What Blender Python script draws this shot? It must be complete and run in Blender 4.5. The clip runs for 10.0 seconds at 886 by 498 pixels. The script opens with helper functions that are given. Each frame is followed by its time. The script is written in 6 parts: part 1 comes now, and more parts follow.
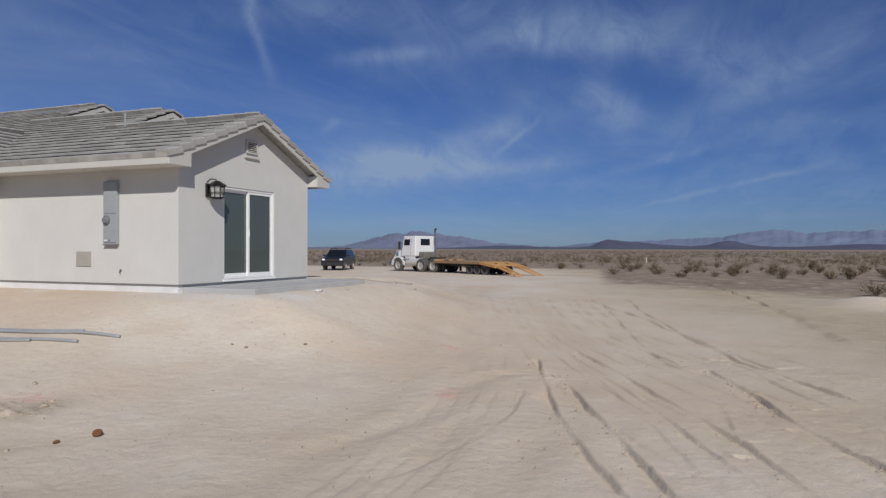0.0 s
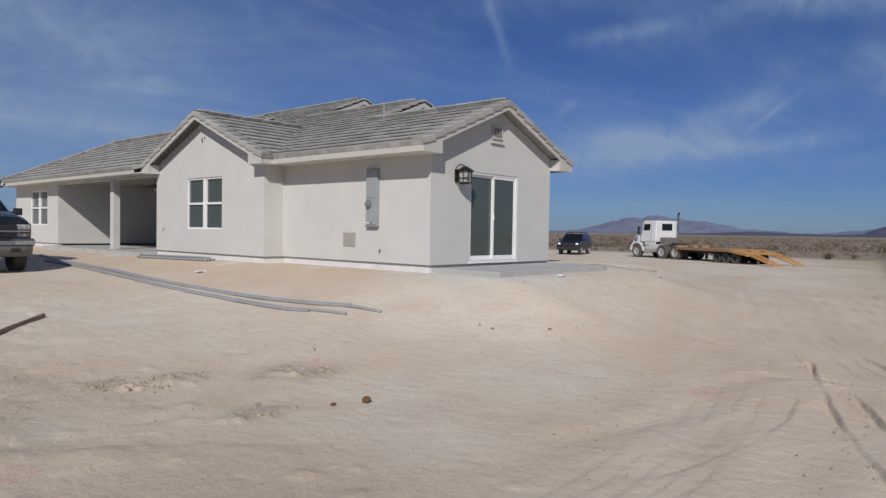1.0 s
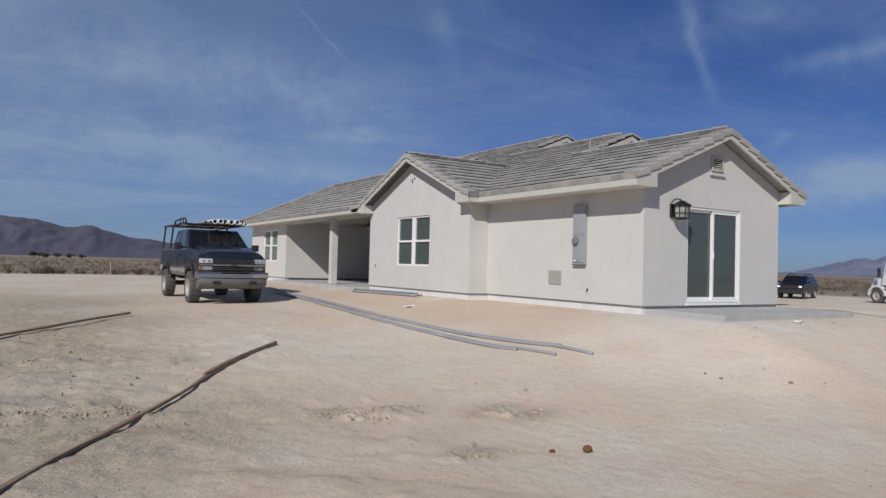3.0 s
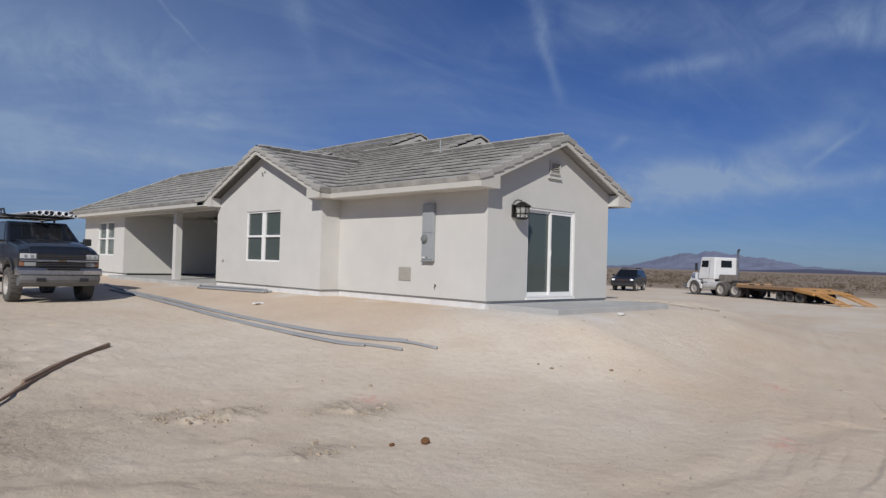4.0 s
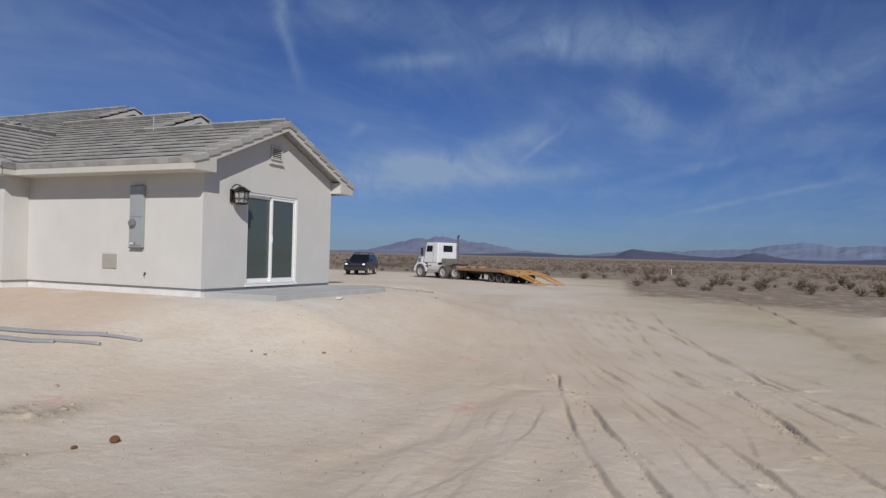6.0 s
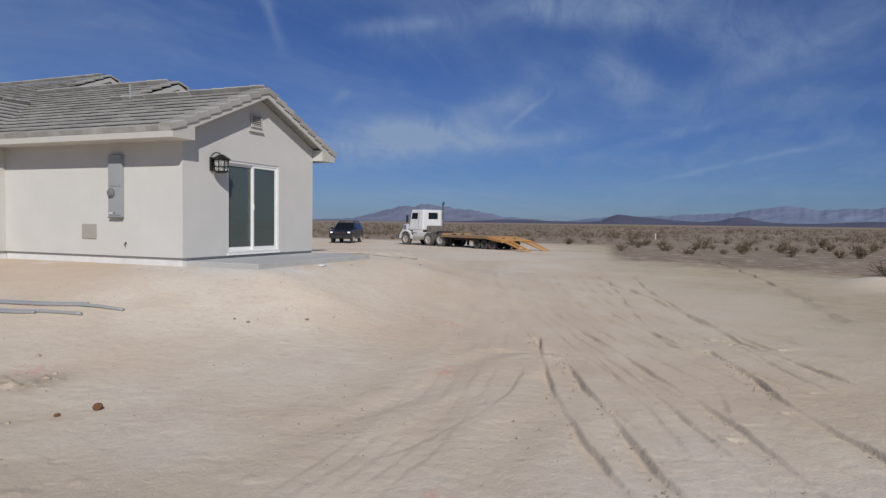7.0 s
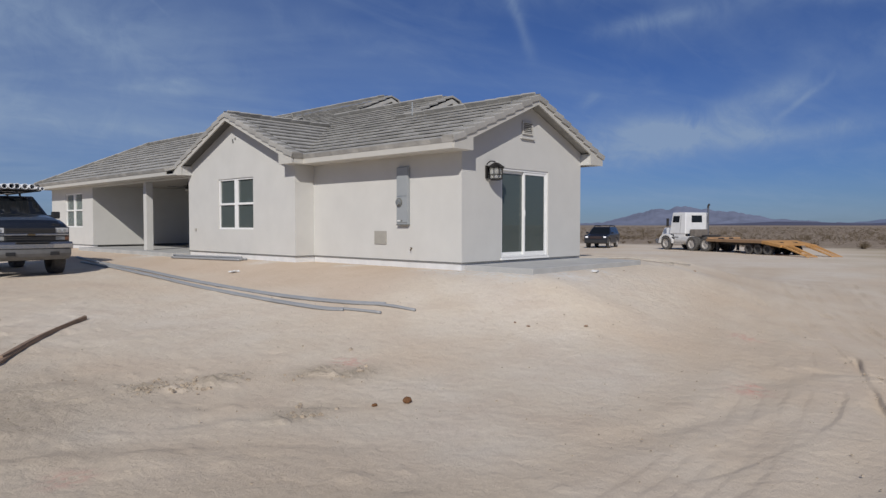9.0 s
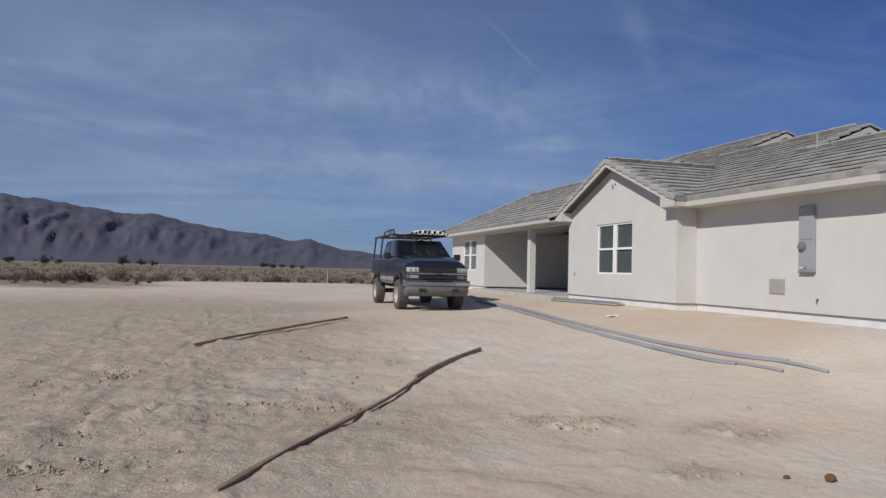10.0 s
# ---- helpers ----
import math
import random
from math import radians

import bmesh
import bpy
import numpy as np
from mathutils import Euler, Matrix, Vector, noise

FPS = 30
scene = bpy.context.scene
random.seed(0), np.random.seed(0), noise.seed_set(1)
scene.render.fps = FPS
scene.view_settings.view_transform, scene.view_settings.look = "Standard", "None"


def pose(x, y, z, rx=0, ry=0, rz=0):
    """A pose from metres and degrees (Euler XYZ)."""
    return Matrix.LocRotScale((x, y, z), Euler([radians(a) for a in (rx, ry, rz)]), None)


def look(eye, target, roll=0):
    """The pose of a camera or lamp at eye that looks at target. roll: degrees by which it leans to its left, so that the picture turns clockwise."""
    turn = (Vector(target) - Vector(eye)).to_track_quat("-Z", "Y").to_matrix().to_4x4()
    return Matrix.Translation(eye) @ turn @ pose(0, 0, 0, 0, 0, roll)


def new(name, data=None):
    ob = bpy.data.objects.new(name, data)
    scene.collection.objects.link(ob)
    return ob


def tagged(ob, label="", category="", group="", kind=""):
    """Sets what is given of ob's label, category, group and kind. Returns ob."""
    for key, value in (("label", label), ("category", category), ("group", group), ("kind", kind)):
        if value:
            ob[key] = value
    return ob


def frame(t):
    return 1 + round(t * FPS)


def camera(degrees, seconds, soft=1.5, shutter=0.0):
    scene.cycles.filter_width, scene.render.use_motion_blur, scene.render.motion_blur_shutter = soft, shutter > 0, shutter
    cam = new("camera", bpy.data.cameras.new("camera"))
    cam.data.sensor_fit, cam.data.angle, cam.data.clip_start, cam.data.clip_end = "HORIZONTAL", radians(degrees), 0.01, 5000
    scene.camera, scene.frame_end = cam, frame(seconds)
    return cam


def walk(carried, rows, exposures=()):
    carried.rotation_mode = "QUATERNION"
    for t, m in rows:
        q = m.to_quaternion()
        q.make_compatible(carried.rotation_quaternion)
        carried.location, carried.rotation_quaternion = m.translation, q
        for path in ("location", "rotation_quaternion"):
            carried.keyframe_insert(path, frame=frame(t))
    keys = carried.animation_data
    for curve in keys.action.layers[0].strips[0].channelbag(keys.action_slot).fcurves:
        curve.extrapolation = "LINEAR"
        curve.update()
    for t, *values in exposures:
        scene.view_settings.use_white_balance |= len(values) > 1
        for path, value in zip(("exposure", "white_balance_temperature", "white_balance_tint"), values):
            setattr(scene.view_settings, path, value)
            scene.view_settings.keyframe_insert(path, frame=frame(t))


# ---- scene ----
cam = camera(66.5, 10.0, soft=1.4)
PATH = [
    (0, (-10.564,-9.851,0.679), (-8.704,-9.114,0.678),0.1),
    (0.5, (-10.536,-9.685,0.69), (-8.821,-8.655,0.669),1.0),
    (1, (-10.542,-9.596,0.692), (-9.037,-8.279,0.637),0.9),
    (1.5, (-10.471,-9.456,0.631), (-9.211,-7.903,0.588),1.5),
    (2, (-10.511,-9.224,0.633), (-9.427,-7.543,0.65),0.6),
    (2.2, (-10.546,-9.155,0.626), (-9.468,-7.471,0.684),1.2),
    (3.3, (-10.546,-9.171,0.665), (-9.469,-7.486,0.707),1.6),
    (3.5, (-10.513,-9.222,0.673), (-9.346,-7.599,0.705),2.1),
    (4, (-10.54,-9.408,0.735), (-9.138,-7.983,0.775),1.6),
    (4.5, (-10.524,-9.499,0.757), (-8.908,-8.322,0.802),1.8),
    (5, (-10.496,-9.645,0.764), (-8.795,-8.593,0.785),1.2),
    (5.5, (-10.482,-9.756,0.78), (-8.708,-8.832,0.804),1.5),
    (6, (-10.49,-9.855,0.772), (-8.657,-9.055,0.787),1.4),
    (6.2, (-10.505,-9.905,0.785), (-8.65,-9.158,0.796),1.5),
    (7.3, (-10.495,-9.95,0.735), (-8.655,-9.167,0.63),0.5),
    (7.5, (-10.491,-9.935,0.733), (-8.66,-9.137,0.624),0.5),
    (8, (-10.445,-9.836,0.738), (-8.65,-8.957,0.655),0.6),
    (8.5, (-10.471,-9.719,0.72), (-8.752,-8.701,0.645),0.4),
    (9, (-10.619,-9.46,0.744), (-9.164,-8.09,0.673),0.0),
    (9.5, (-10.672,-9.123,0.631), (-9.748,-7.349,0.654),-0.3),
    (10, (-10.663,-9.071,0.614), (-10.107,-7.151,0.677),1.4),
]
walk(cam, [(t, look(eye, target, roll)) for t, eye, target, roll in PATH], [(0, -0.04), (1.0, -0.08), (2.2, -0.04), (6.2, -0.02), (7.3, -0.07), (9.0, -0.09), (9.5, -0.03), (10.0, -0.03)])

# ---- light ----
SUN_WAY = Vector((0.41, 0.29, -0.35)).normalized()      # the way the sunlight travels
ELEV = math.asin(-SUN_WAY.z)
AZIM = math.atan2(-SUN_WAY.x, -SUN_WAY.y)               # clockwise from +y
scene.view_settings.exposure = 0.0
sun = new("sun", bpy.data.lights.new("sun", "SUN"))
sun.data.energy, sun.data.angle, sun.data.color = 3.65, radians(0.6), (1.0, 0.955, 0.90)
sun.matrix_world = look((-30, -20, 30), Vector((-30, -20, 30)) + SUN_WAY)


def node(tree, kind, **inputs):
    n = tree.nodes.new(kind)
    for key, value in inputs.items():
        n.inputs[int(key[1:]) if key[0] == "i" and key[1:].isdigit() else key.replace("_", " ")].default_value = value
    return n


def ramp(tree, source, *stops):
    r = tree.nodes.new("ShaderNodeValToRGB")
    while len(r.color_ramp.elements) < len(stops):
        r.color_ramp.elements.new(0.5)
    for e, (p, c) in zip(r.color_ramp.elements, stops):
        e.position, e.color = p, (*c, 1) if len(c) == 3 else c
    tree.links.new(source, r.inputs[0])
    return r.outputs[0]


def maths(tree, op, a, b=0.5, c=0.0):
    m = tree.nodes.new("ShaderNodeMath")
    m.operation = op
    for i, v in enumerate((a, b, c)):
        if isinstance(v, (int, float)):
            m.inputs[i].default_value = v
        else:
            tree.links.new(v, m.inputs[i])
    return m.outputs[0]


def blend(tree, factor, a, b, mode="MIX"):
    m = tree.nodes.new("ShaderNodeMix")
    m.data_type, m.blend_type = "RGBA", mode
    for i, v in ((0, factor), (6, a), (7, b)):
        if isinstance(v, (int, float)):
            m.inputs[i].default_value = v
        elif isinstance(v, tuple):
            m.inputs[i].default_value = (*v, 1)
        else:
            tree.links.new(v, m.inputs[i])
    return m.outputs[2]


# cirrus streaks: the two ends of each as directions, its breadth, its density
CIRRUS = [
    ((0.825, 0.556, 0.101), (0.903, 0.413, 0.116), 0.0293, 0.85),
    ((0.881, 0.457, 0.121), (0.944, 0.305, 0.128), 0.0250, 0.72),
    ((0.935, 0.337, 0.113), (0.973, 0.197, 0.124), 0.0120, 0.60),
    ((0.924, 0.351, 0.153), (0.95, 0.258, 0.178), 0.0161, 0.50),
    ((0.949, 0.28, 0.144), (0.955, 0.233, 0.184), 0.0042, 0.40),
    ((0.96, 0.162, 0.23), (0.981, 0.106, 0.165), 0.0241, 0.42),
    ((0.938, 0.272, 0.215), (0.966, 0.181, 0.182), 0.0251, 0.16),
    ((0.995, 0.082, 0.064), (0.989, -0.108, 0.103), 0.0038, 0.36),
    ((0.984, 0.048, 0.17), (0.955, -0.156, 0.253), 0.0260, 0.36),
    ((0.971, 0.008, 0.238), (0.96, -0.081, 0.268), 0.0251, 0.20),
    ((0.985, 0.128, 0.112), (0.99, -0.002, 0.141), 0.0075, 0.34),
    ((0.986, 0.055, 0.155), (0.973, -0.163, 0.162), 0.0151, 0.20),
    ((0.965, 0.243, 0.096), (0.994, 0.061, 0.093), 0.0117, 0.20),
    ((0.908, 0.297, 0.295), (0.953, 0.114, 0.28), 0.0167, 0.28),
    ((0.838, 0.545, 0.032), (0.951, 0.306, 0.047), 0.0075, 0.14),
    ((0.972, 0.228, 0.057), (0.985, -0.17, 0.039), 0.0084, 0.10),
    ((0.985, -0.113, 0.132), (0.98, -0.166, 0.108), 0.0167, 0.18),
    ((0.814, 0.548, 0.194), (0.885, 0.441, 0.152), 0.0234, 0.12),
    ((0.72, 0.572, 0.394), (0.762, 0.571, 0.307), 0.0117, 0.30),
    ((0.753, 0.578, 0.314), (0.787, 0.569, 0.239), 0.0075, 0.32),
    ((0.461, 0.796, 0.391), (0.515, 0.808, 0.287), 0.0156, 0.12),
    ((0.313, 0.884, 0.347), (0.393, 0.874, 0.285), 0.0021, 0.16),
    ((0.829, 0.493, 0.265), (0.882, 0.379, 0.279), 0.0110, 0.42),
    ((0.695, 0.647, 0.313), (0.816, 0.479, 0.322), 0.0284, 0.16),
    ((0.363, 0.914, 0.181), (0.444, 0.877, 0.181), 0.0075, 0.28),
    ((0.178, 0.976, 0.124), (0.486, 0.864, 0.131), 0.0117, 0.20),
    ((-0.017, 0.986, 0.165), (0.262, 0.953, 0.154), 0.0217, 0.20),
    ((0.255, 0.937, 0.238), (0.478, 0.854, 0.204), 0.0251, 0.16),
    ((-0.019, 0.97, 0.24), (0.225, 0.94, 0.257), 0.0301, 0.14),
    ((0.555, 0.783, 0.28), (0.703, 0.674, 0.226), 0.0184, 0.16),
    ((0.832, 0.532, 0.159), (0.84, 0.514, 0.173), 0.0084, 0.25),
    ((-0.295, 0.939, 0.175), (-0.049, 0.982, 0.185), 0.0134, 0.16),
    ((-0.261, 0.958, 0.12), (0.06, 0.989, 0.138), 0.0117, 0.16),
    ((0.368, 0.911, 0.189), (0.426, 0.884, 0.193), 0.0059, 0.25),
    ((-0.294, 0.929, 0.225), (0.037, 0.947, 0.32), 0.0335, 0.10),
    ((0.497, 0.795, 0.348), (0.539, 0.803, 0.255), 0.0117, 0.14),
    ((0.12, 0.968, 0.222), (0.409, 0.87, 0.275), 0.0284, 0.12),
    ((0.892, 0.309, 0.332), (0.967, -0.018, 0.255), 0.0335, 0.36),
    ((0.758, 0.555, 0.343), (0.896, 0.318, 0.311), 0.0301, 0.18),
    ((0.947, 0.215, 0.24), (0.98, 0.079, 0.184), 0.0184, 0.22),
    ((0.849, 0.468, 0.247), (0.906, 0.321, 0.275), 0.0251, 0.14),
    ((0.916, 0.264, 0.302), (0.951, -0.028, 0.308), 0.0284, 0.18),
    ((-0.14, 0.984, 0.111), (0.365, 0.923, 0.125), 0.0502, 0.24),
    ((-0.072, 0.963, 0.258), (0.466, 0.857, 0.221), 0.0753, 0.20),
]


def make_sky():
    w = bpy.data.worlds.new("sky")
    scene.world = w
    w.use_nodes = True
    t = w.node_tree
    t.nodes.clear()
    sky = t.nodes.new("ShaderNodeTexSky")
    sky.sky_type, sky.sun_disc = "NISHITA", False
    sky.sun_elevation, sky.sun_rotation = ELEV, AZIM
    sky.altitude, sky.air_density, sky.dust_density, sky.ozone_density = 900, 1.0, 0.3, 3.0
    co = t.nodes.new("ShaderNodeTexCoord")
    sep = t.nodes.new("ShaderNodeSeparateXYZ")
    t.links.new(co.outputs["Generated"], sep.inputs[0])
    rise = maths(t, "ADD", maths(t, "MAXIMUM", sep.outputs[2], 0.0), 0.12)
    flat = t.nodes.new("ShaderNodeCombineXYZ")
    t.links.new(maths(t, "DIVIDE", sep.outputs[0], rise), flat.inputs[0])
    t.links.new(maths(t, "DIVIDE", sep.outputs[1], rise), flat.inputs[1])

    def layer(turn, scale, stretch, detail, wisp, lo, hi, shift):
        m = t.nodes.new("ShaderNodeMapping")
        m.inputs["Rotation"].default_value = (0, 0, radians(turn))
        m.inputs["Scale"].default_value = (1.0, stretch, 1)
        m.inputs["Location"].default_value = shift
        t.links.new(flat.outputs[0], m.inputs[0])
        n = node(t, "ShaderNodeTexNoise", Scale=scale, Detail=detail, Roughness=0.62, Distortion=wisp)
        t.links.new(m.outputs[0], n.inputs["Vector"])
        return ramp(t, n.outputs[0], (lo, (0, 0, 0)), (hi, (1, 1, 1)))
    veil = layer(20, 0.42, 1.25, 4, 0.9, 0.42, 0.70, (3.1, 0.4, 0))
    streak = layer(60, 0.75, 3.0, 9, 1.4, 0.50, 0.80, (0.7, 5.2, 0))
    plume = layer(-25, 0.62, 2.2, 10, 2.2, 0.53, 0.78, (8.3, 2.2, 0))
    cover = maths(t, "ADD", maths(t, "MULTIPLY", veil, 0.22), maths(t, "MULTIPLY", streak, 0.13))
    cover = maths(t, "ADD", cover, maths(t, "MULTIPLY", plume, 0.12))
    warp = node(t, "ShaderNodeTexNoise", Scale=7.0, Detail=4.0, Roughness=0.6)
    t.links.new(co.outputs["Generated"], warp.inputs["Vector"])
    shake = t.nodes.new("ShaderNodeVectorMath")
    shake.operation = "MULTIPLY_ADD"
    t.links.new(warp.outputs["Color"], shake.inputs[0])
    shake.inputs[1].default_value, shake.inputs[2].default_value = (0.028, 0.028, 0.022), (-0.014, -0.014, -0.011)
    bent = t.nodes.new("ShaderNodeVectorMath")
    t.links.new(co.outputs["Generated"], bent.inputs[0])
    t.links.new(shake.outputs[0], bent.inputs[1])
    fibre = node(t, "ShaderNodeTexNoise", Scale=16.0, Detail=7.0, Roughness=0.65, Distortion=0.8)
    t.links.new(bent.outputs[0], fibre.inputs["Vector"])
    fray = ramp(t, fibre.outputs[0], (0.30, (0.25, 0.25, 0.25)), (0.68, (1, 1, 1)))

    def dot(way):
        d = t.nodes.new("ShaderNodeVectorMath")
        d.operation = "DOT_PRODUCT"
        t.links.new(bent.outputs[0], d.inputs[0])
        d.inputs[1].default_value = way
        return d.outputs["Value"]
    for a, b, breadth, density in CIRRUS:
        a, b = Vector(a), Vector(b)
        mid = ((a + b) / 2).normalized()
        long = (b - a).normalized()
        across = mid.cross(long).normalized()
        u = maths(t, "DIVIDE", dot(long), (b - a).length * 0.6)
        v = maths(t, "DIVIDE", dot(across), breadth)
        r = maths(t, "ADD", maths(t, "MULTIPLY", maths(t, "MULTIPLY", u, u), maths(t, "MULTIPLY", u, u)), maths(t, "MULTIPLY", v, v))
        blob = maths(t, "POWER", 2.718, maths(t, "MULTIPLY", r, -1.0))
        ahead = maths(t, "GREATER_THAN", dot(mid), 0.3)
        cover = maths(t, "ADD", cover, maths(t, "MULTIPLY", maths(t, "MULTIPLY", blob, ahead), maths(t, "MULTIPLY", fray, density)))
    side = t.nodes.new("ShaderNodeVectorMath")
    side.operation = "DOT_PRODUCT"
    t.links.new(co.outputs["Generated"], side.inputs[0])
    side.inputs[1].default_value = (-0.42, 0.90, 0.1)
    bank = ramp(t, side.outputs["Value"], (0.30, (0, 0, 0)), (0.95, (1, 1, 1)))
    cover = maths(t, "ADD", cover, maths(t, "MULTIPLY", bank, maths(t, "MULTIPLY_ADD", veil, 0.22, 0.41)))
    cover = maths(t, "MINIMUM", cover, 0.80)
    tint = blend(t, 1.0, sky.outputs[0], (0.54, 0.71, 1.15), "MULTIPLY")
    low = ramp(t, sep.outputs[2], (0.0, (0.74, 0.80, 0.86)), (0.12, (0.78, 0.83, 0.90)), (0.42, (0.98, 0.99, 1.0)))
    tint = blend(t, 1.0, tint, low, "MULTIPLY")
    colour = blend(t, cover, tint, (5.1, 6.9, 9.8))
    bg = t.nodes.new("ShaderNodeBackground")
    bg.inputs["Strength"].default_value = 0.052
    t.links.new(colour, bg.inputs[0])
    out = t.nodes.new("ShaderNodeOutputWorld")
    t.links.new(bg.outputs[0], out.inputs[0])


make_sky()


# ---- materials ----
def material(name, colour, rough=0.7, metal=0.0, spread=0.12, scale=6.0, fine=60.0, bump=0.15, depth=0.01, coat=0.0, random_tint=0.0, extra=None):
    """A surface with grain and stains at two scales, in the object's own metres."""
    m = bpy.data.materials.new(name)
    m.use_nodes = True
    t = m.node_tree
    b = t.nodes["Principled BSDF"]
    co = t.nodes.new("ShaderNodeTexCoord")
    big = node(t, "ShaderNodeTexNoise", Scale=scale, Detail=6.0, Roughness=0.6)
    small = node(t, "ShaderNodeTexNoise", Scale=fine, Detail=4.0, Roughness=0.65)
    for n in (big, small):
        t.links.new(co.outputs["Object"], n.inputs["Vector"])
    lo = tuple(c * (1 - spread) for c in colour)
    hi = tuple(min(1, c * (1 + spread)) for c in colour)
    c = ramp(t, big.outputs[0], (0.3, lo), (0.7, hi))
    c = blend(t, spread, c, ramp(t, small.outputs[0], (0.35, tuple(v * 0.75 for v in colour)), (0.65, hi)))
    if random_tint:
        info = t.nodes.new("ShaderNodeObjectInfo")
        geo = t.nodes.new("ShaderNodeNewGeometry")
        mixed = maths(t, "FRACT", maths(t, "ADD", info.outputs["Random"], geo.outputs["Random Per Island"]))
        v = maths(t, "MULTIPLY_ADD", mixed, 2 * random_tint, 1 - random_tint)
        hsv = t.nodes.new("ShaderNodeHueSaturation")
        t.links.new(v, hsv.inputs["Value"])
        t.links.new(c, hsv.inputs["Color"])
        c = hsv.outputs[0]
    if extra:
        c = extra(t, c, co)
    t.links.new(c, b.inputs["Base Color"])
    b.inputs["Metallic"].default_value = metal
    b.inputs["Coat Weight"].default_value = coat
    r = maths(t, "MULTIPLY_ADD", small.outputs[0], 0.25, rough - 0.125)
    t.links.new(r, b.inputs["Roughness"])
    if bump:
        bn = node(t, "ShaderNodeBump", Strength=bump, Distance=depth)
        t.links.new(small.outputs[0], bn.inputs["Height"])
        t.links.new(bn.outputs[0], b.inputs["Normal"])
    return m


def glass_material(name, colour, rough=0.03, through_part=0.5):
    m = bpy.data.materials.new(name)
    m.use_nodes = True
    b = m.node_tree.nodes["Principled BSDF"]
    b.inputs["Base Color"].default_value = (*colour, 1)
    b.inputs["Roughness"].default_value = rough
    b.inputs["Transmission Weight"].default_value = through_part
    b.inputs["IOR"].default_value = 1.5
    return m


def lump_noise(t, co, scale, detail=8.0, rough=0.6):
    n = node(t, "ShaderNodeTexNoise", Scale=scale, Detail=detail, Roughness=rough)
    t.links.new(co.outputs["Object"], n.inputs["Vector"])
    return n.outputs[0]


def ground_material():
    m = bpy.data.materials.new("caliche_ground")
    m.use_nodes = True
    t = m.node_tree
    b = t.nodes["Principled BSDF"]
    co = t.nodes.new("ShaderNodeTexCoord")
    n1, n2, n3, n4 = (lump_noise(t, co, s) for s in (0.22, 1.3, 9.0, 70.0))
    c = ramp(t, n1, (0.36, (0.62, 0.50, 0.365)), (0.50, (0.665, 0.58, 0.455)), (0.64, (0.70, 0.635, 0.535)))
    c = blend(t, maths(t, "MULTIPLY", ramp(t, n2, (0.45, (0, 0, 0)), (0.7, (1, 1, 1))), 0.55), c, (0.56, 0.45, 0.345))
    c = blend(t, maths(t, "MULTIPLY", ramp(t, n3, (0.52, (0, 0, 0)), (0.68, (1, 1, 1))), 0.30), c, (0.48, 0.40, 0.31))
    c = blend(t, 0.30, c, ramp(t, n4, (0.3, (0.40, 0.33, 0.26)), (0.62, (0.68, 0.59, 0.50))))
    v = node(t, "ShaderNodeTexVoronoi", Scale=26.0)
    t.links.new(co.outputs["Object"], v.inputs["Vector"])
    speck = maths(t, "MULTIPLY", ramp(t, v.outputs["Distance"], (0.05, (1, 1, 1)), (0.16, (0, 0, 0))), ramp(t, n2, (0.5, (0, 0, 0)), (0.62, (1, 1, 1))))
    c = blend(t, maths(t, "MULTIPLY", speck, 0.55), c, (0.68, 0.60, 0.50))
    wild = t.nodes.new("ShaderNodeAttribute")
    wild.attribute_name = "wild"
    rut = t.nodes.new("ShaderNodeAttribute")
    rut.attribute_name = "disturbed"
    c = blend(t, maths(t, "MULTIPLY", rut.outputs["Fac"], 0.45), c, (0.54, 0.435, 0.32))
    churn = t.nodes.new("ShaderNodeAttribute")
    churn.attribute_name = "churned"
    c = blend(t, maths(t, "MULTIPLY", churn.outputs["Fac"], 0.88), c, ramp(t, n3, (0.35, (0.35, 0.29, 0.215)), (0.65, (0.49, 0.415, 0.32))))
    spilt = t.nodes.new("ShaderNodeAttribute")
    spilt.attribute_name = "spill"
    filled = t.nodes.new("ShaderNodeAttribute")
    filled.attribute_name = "fill"
    c = blend(t, maths(t, "MULTIPLY", filled.outputs["Fac"], 0.65), c, ramp(t, n2, (0.35, (0.53, 0.405, 0.295)), (0.65, (0.60, 0.48, 0.37))))
    c = blend(t, maths(t, "MULTIPLY", maths(t, "MULTIPLY", spilt.outputs["Fac"], 0.95), ramp(t, n3, (0.40, (0, 0, 0)), (0.55, (1, 1, 1)))), c, (0.66, 0.645, 0.61))
    clay = t.nodes.new("ShaderNodeAttribute")
    clay.attribute_name = "clay"
    c = blend(t, maths(t, "MULTIPLY", clay.outputs["Fac"], 0.85), c, ramp(t, n2, (0.35, (0.385, 0.315, 0.21)), (0.65, (0.50, 0.42, 0.295))))
    soil = ramp(t, n2, (0.33, (0.20, 0.155, 0.11)), (0.56, (0.30, 0.24, 0.18)), (0.70, (0.48, 0.40, 0.32)))
    c = blend(t, wild.outputs["Fac"], c, soil)
    mark = t.nodes.new("ShaderNodeAttribute")
    mark.attribute_name = "paint"
    c = blend(t, maths(t, "MULTIPLY", maths(t, "MULTIPLY", mark.outputs["Fac"], 0.6), ramp(t, n3, (0.42, (0, 0, 0)), (0.6, (1, 1, 1)))), c, (0.62, 0.27, 0.22))
    t.links.new(c, b.inputs["Base Color"])
    b.inputs["Roughness"].default_value = 0.95
    b.inputs["Specular IOR Level"].default_value = 0.15
    h = maths(t, "ADD", maths(t, "MULTIPLY", n3, 0.6), maths(t, "MULTIPLY", n4, 0.22))
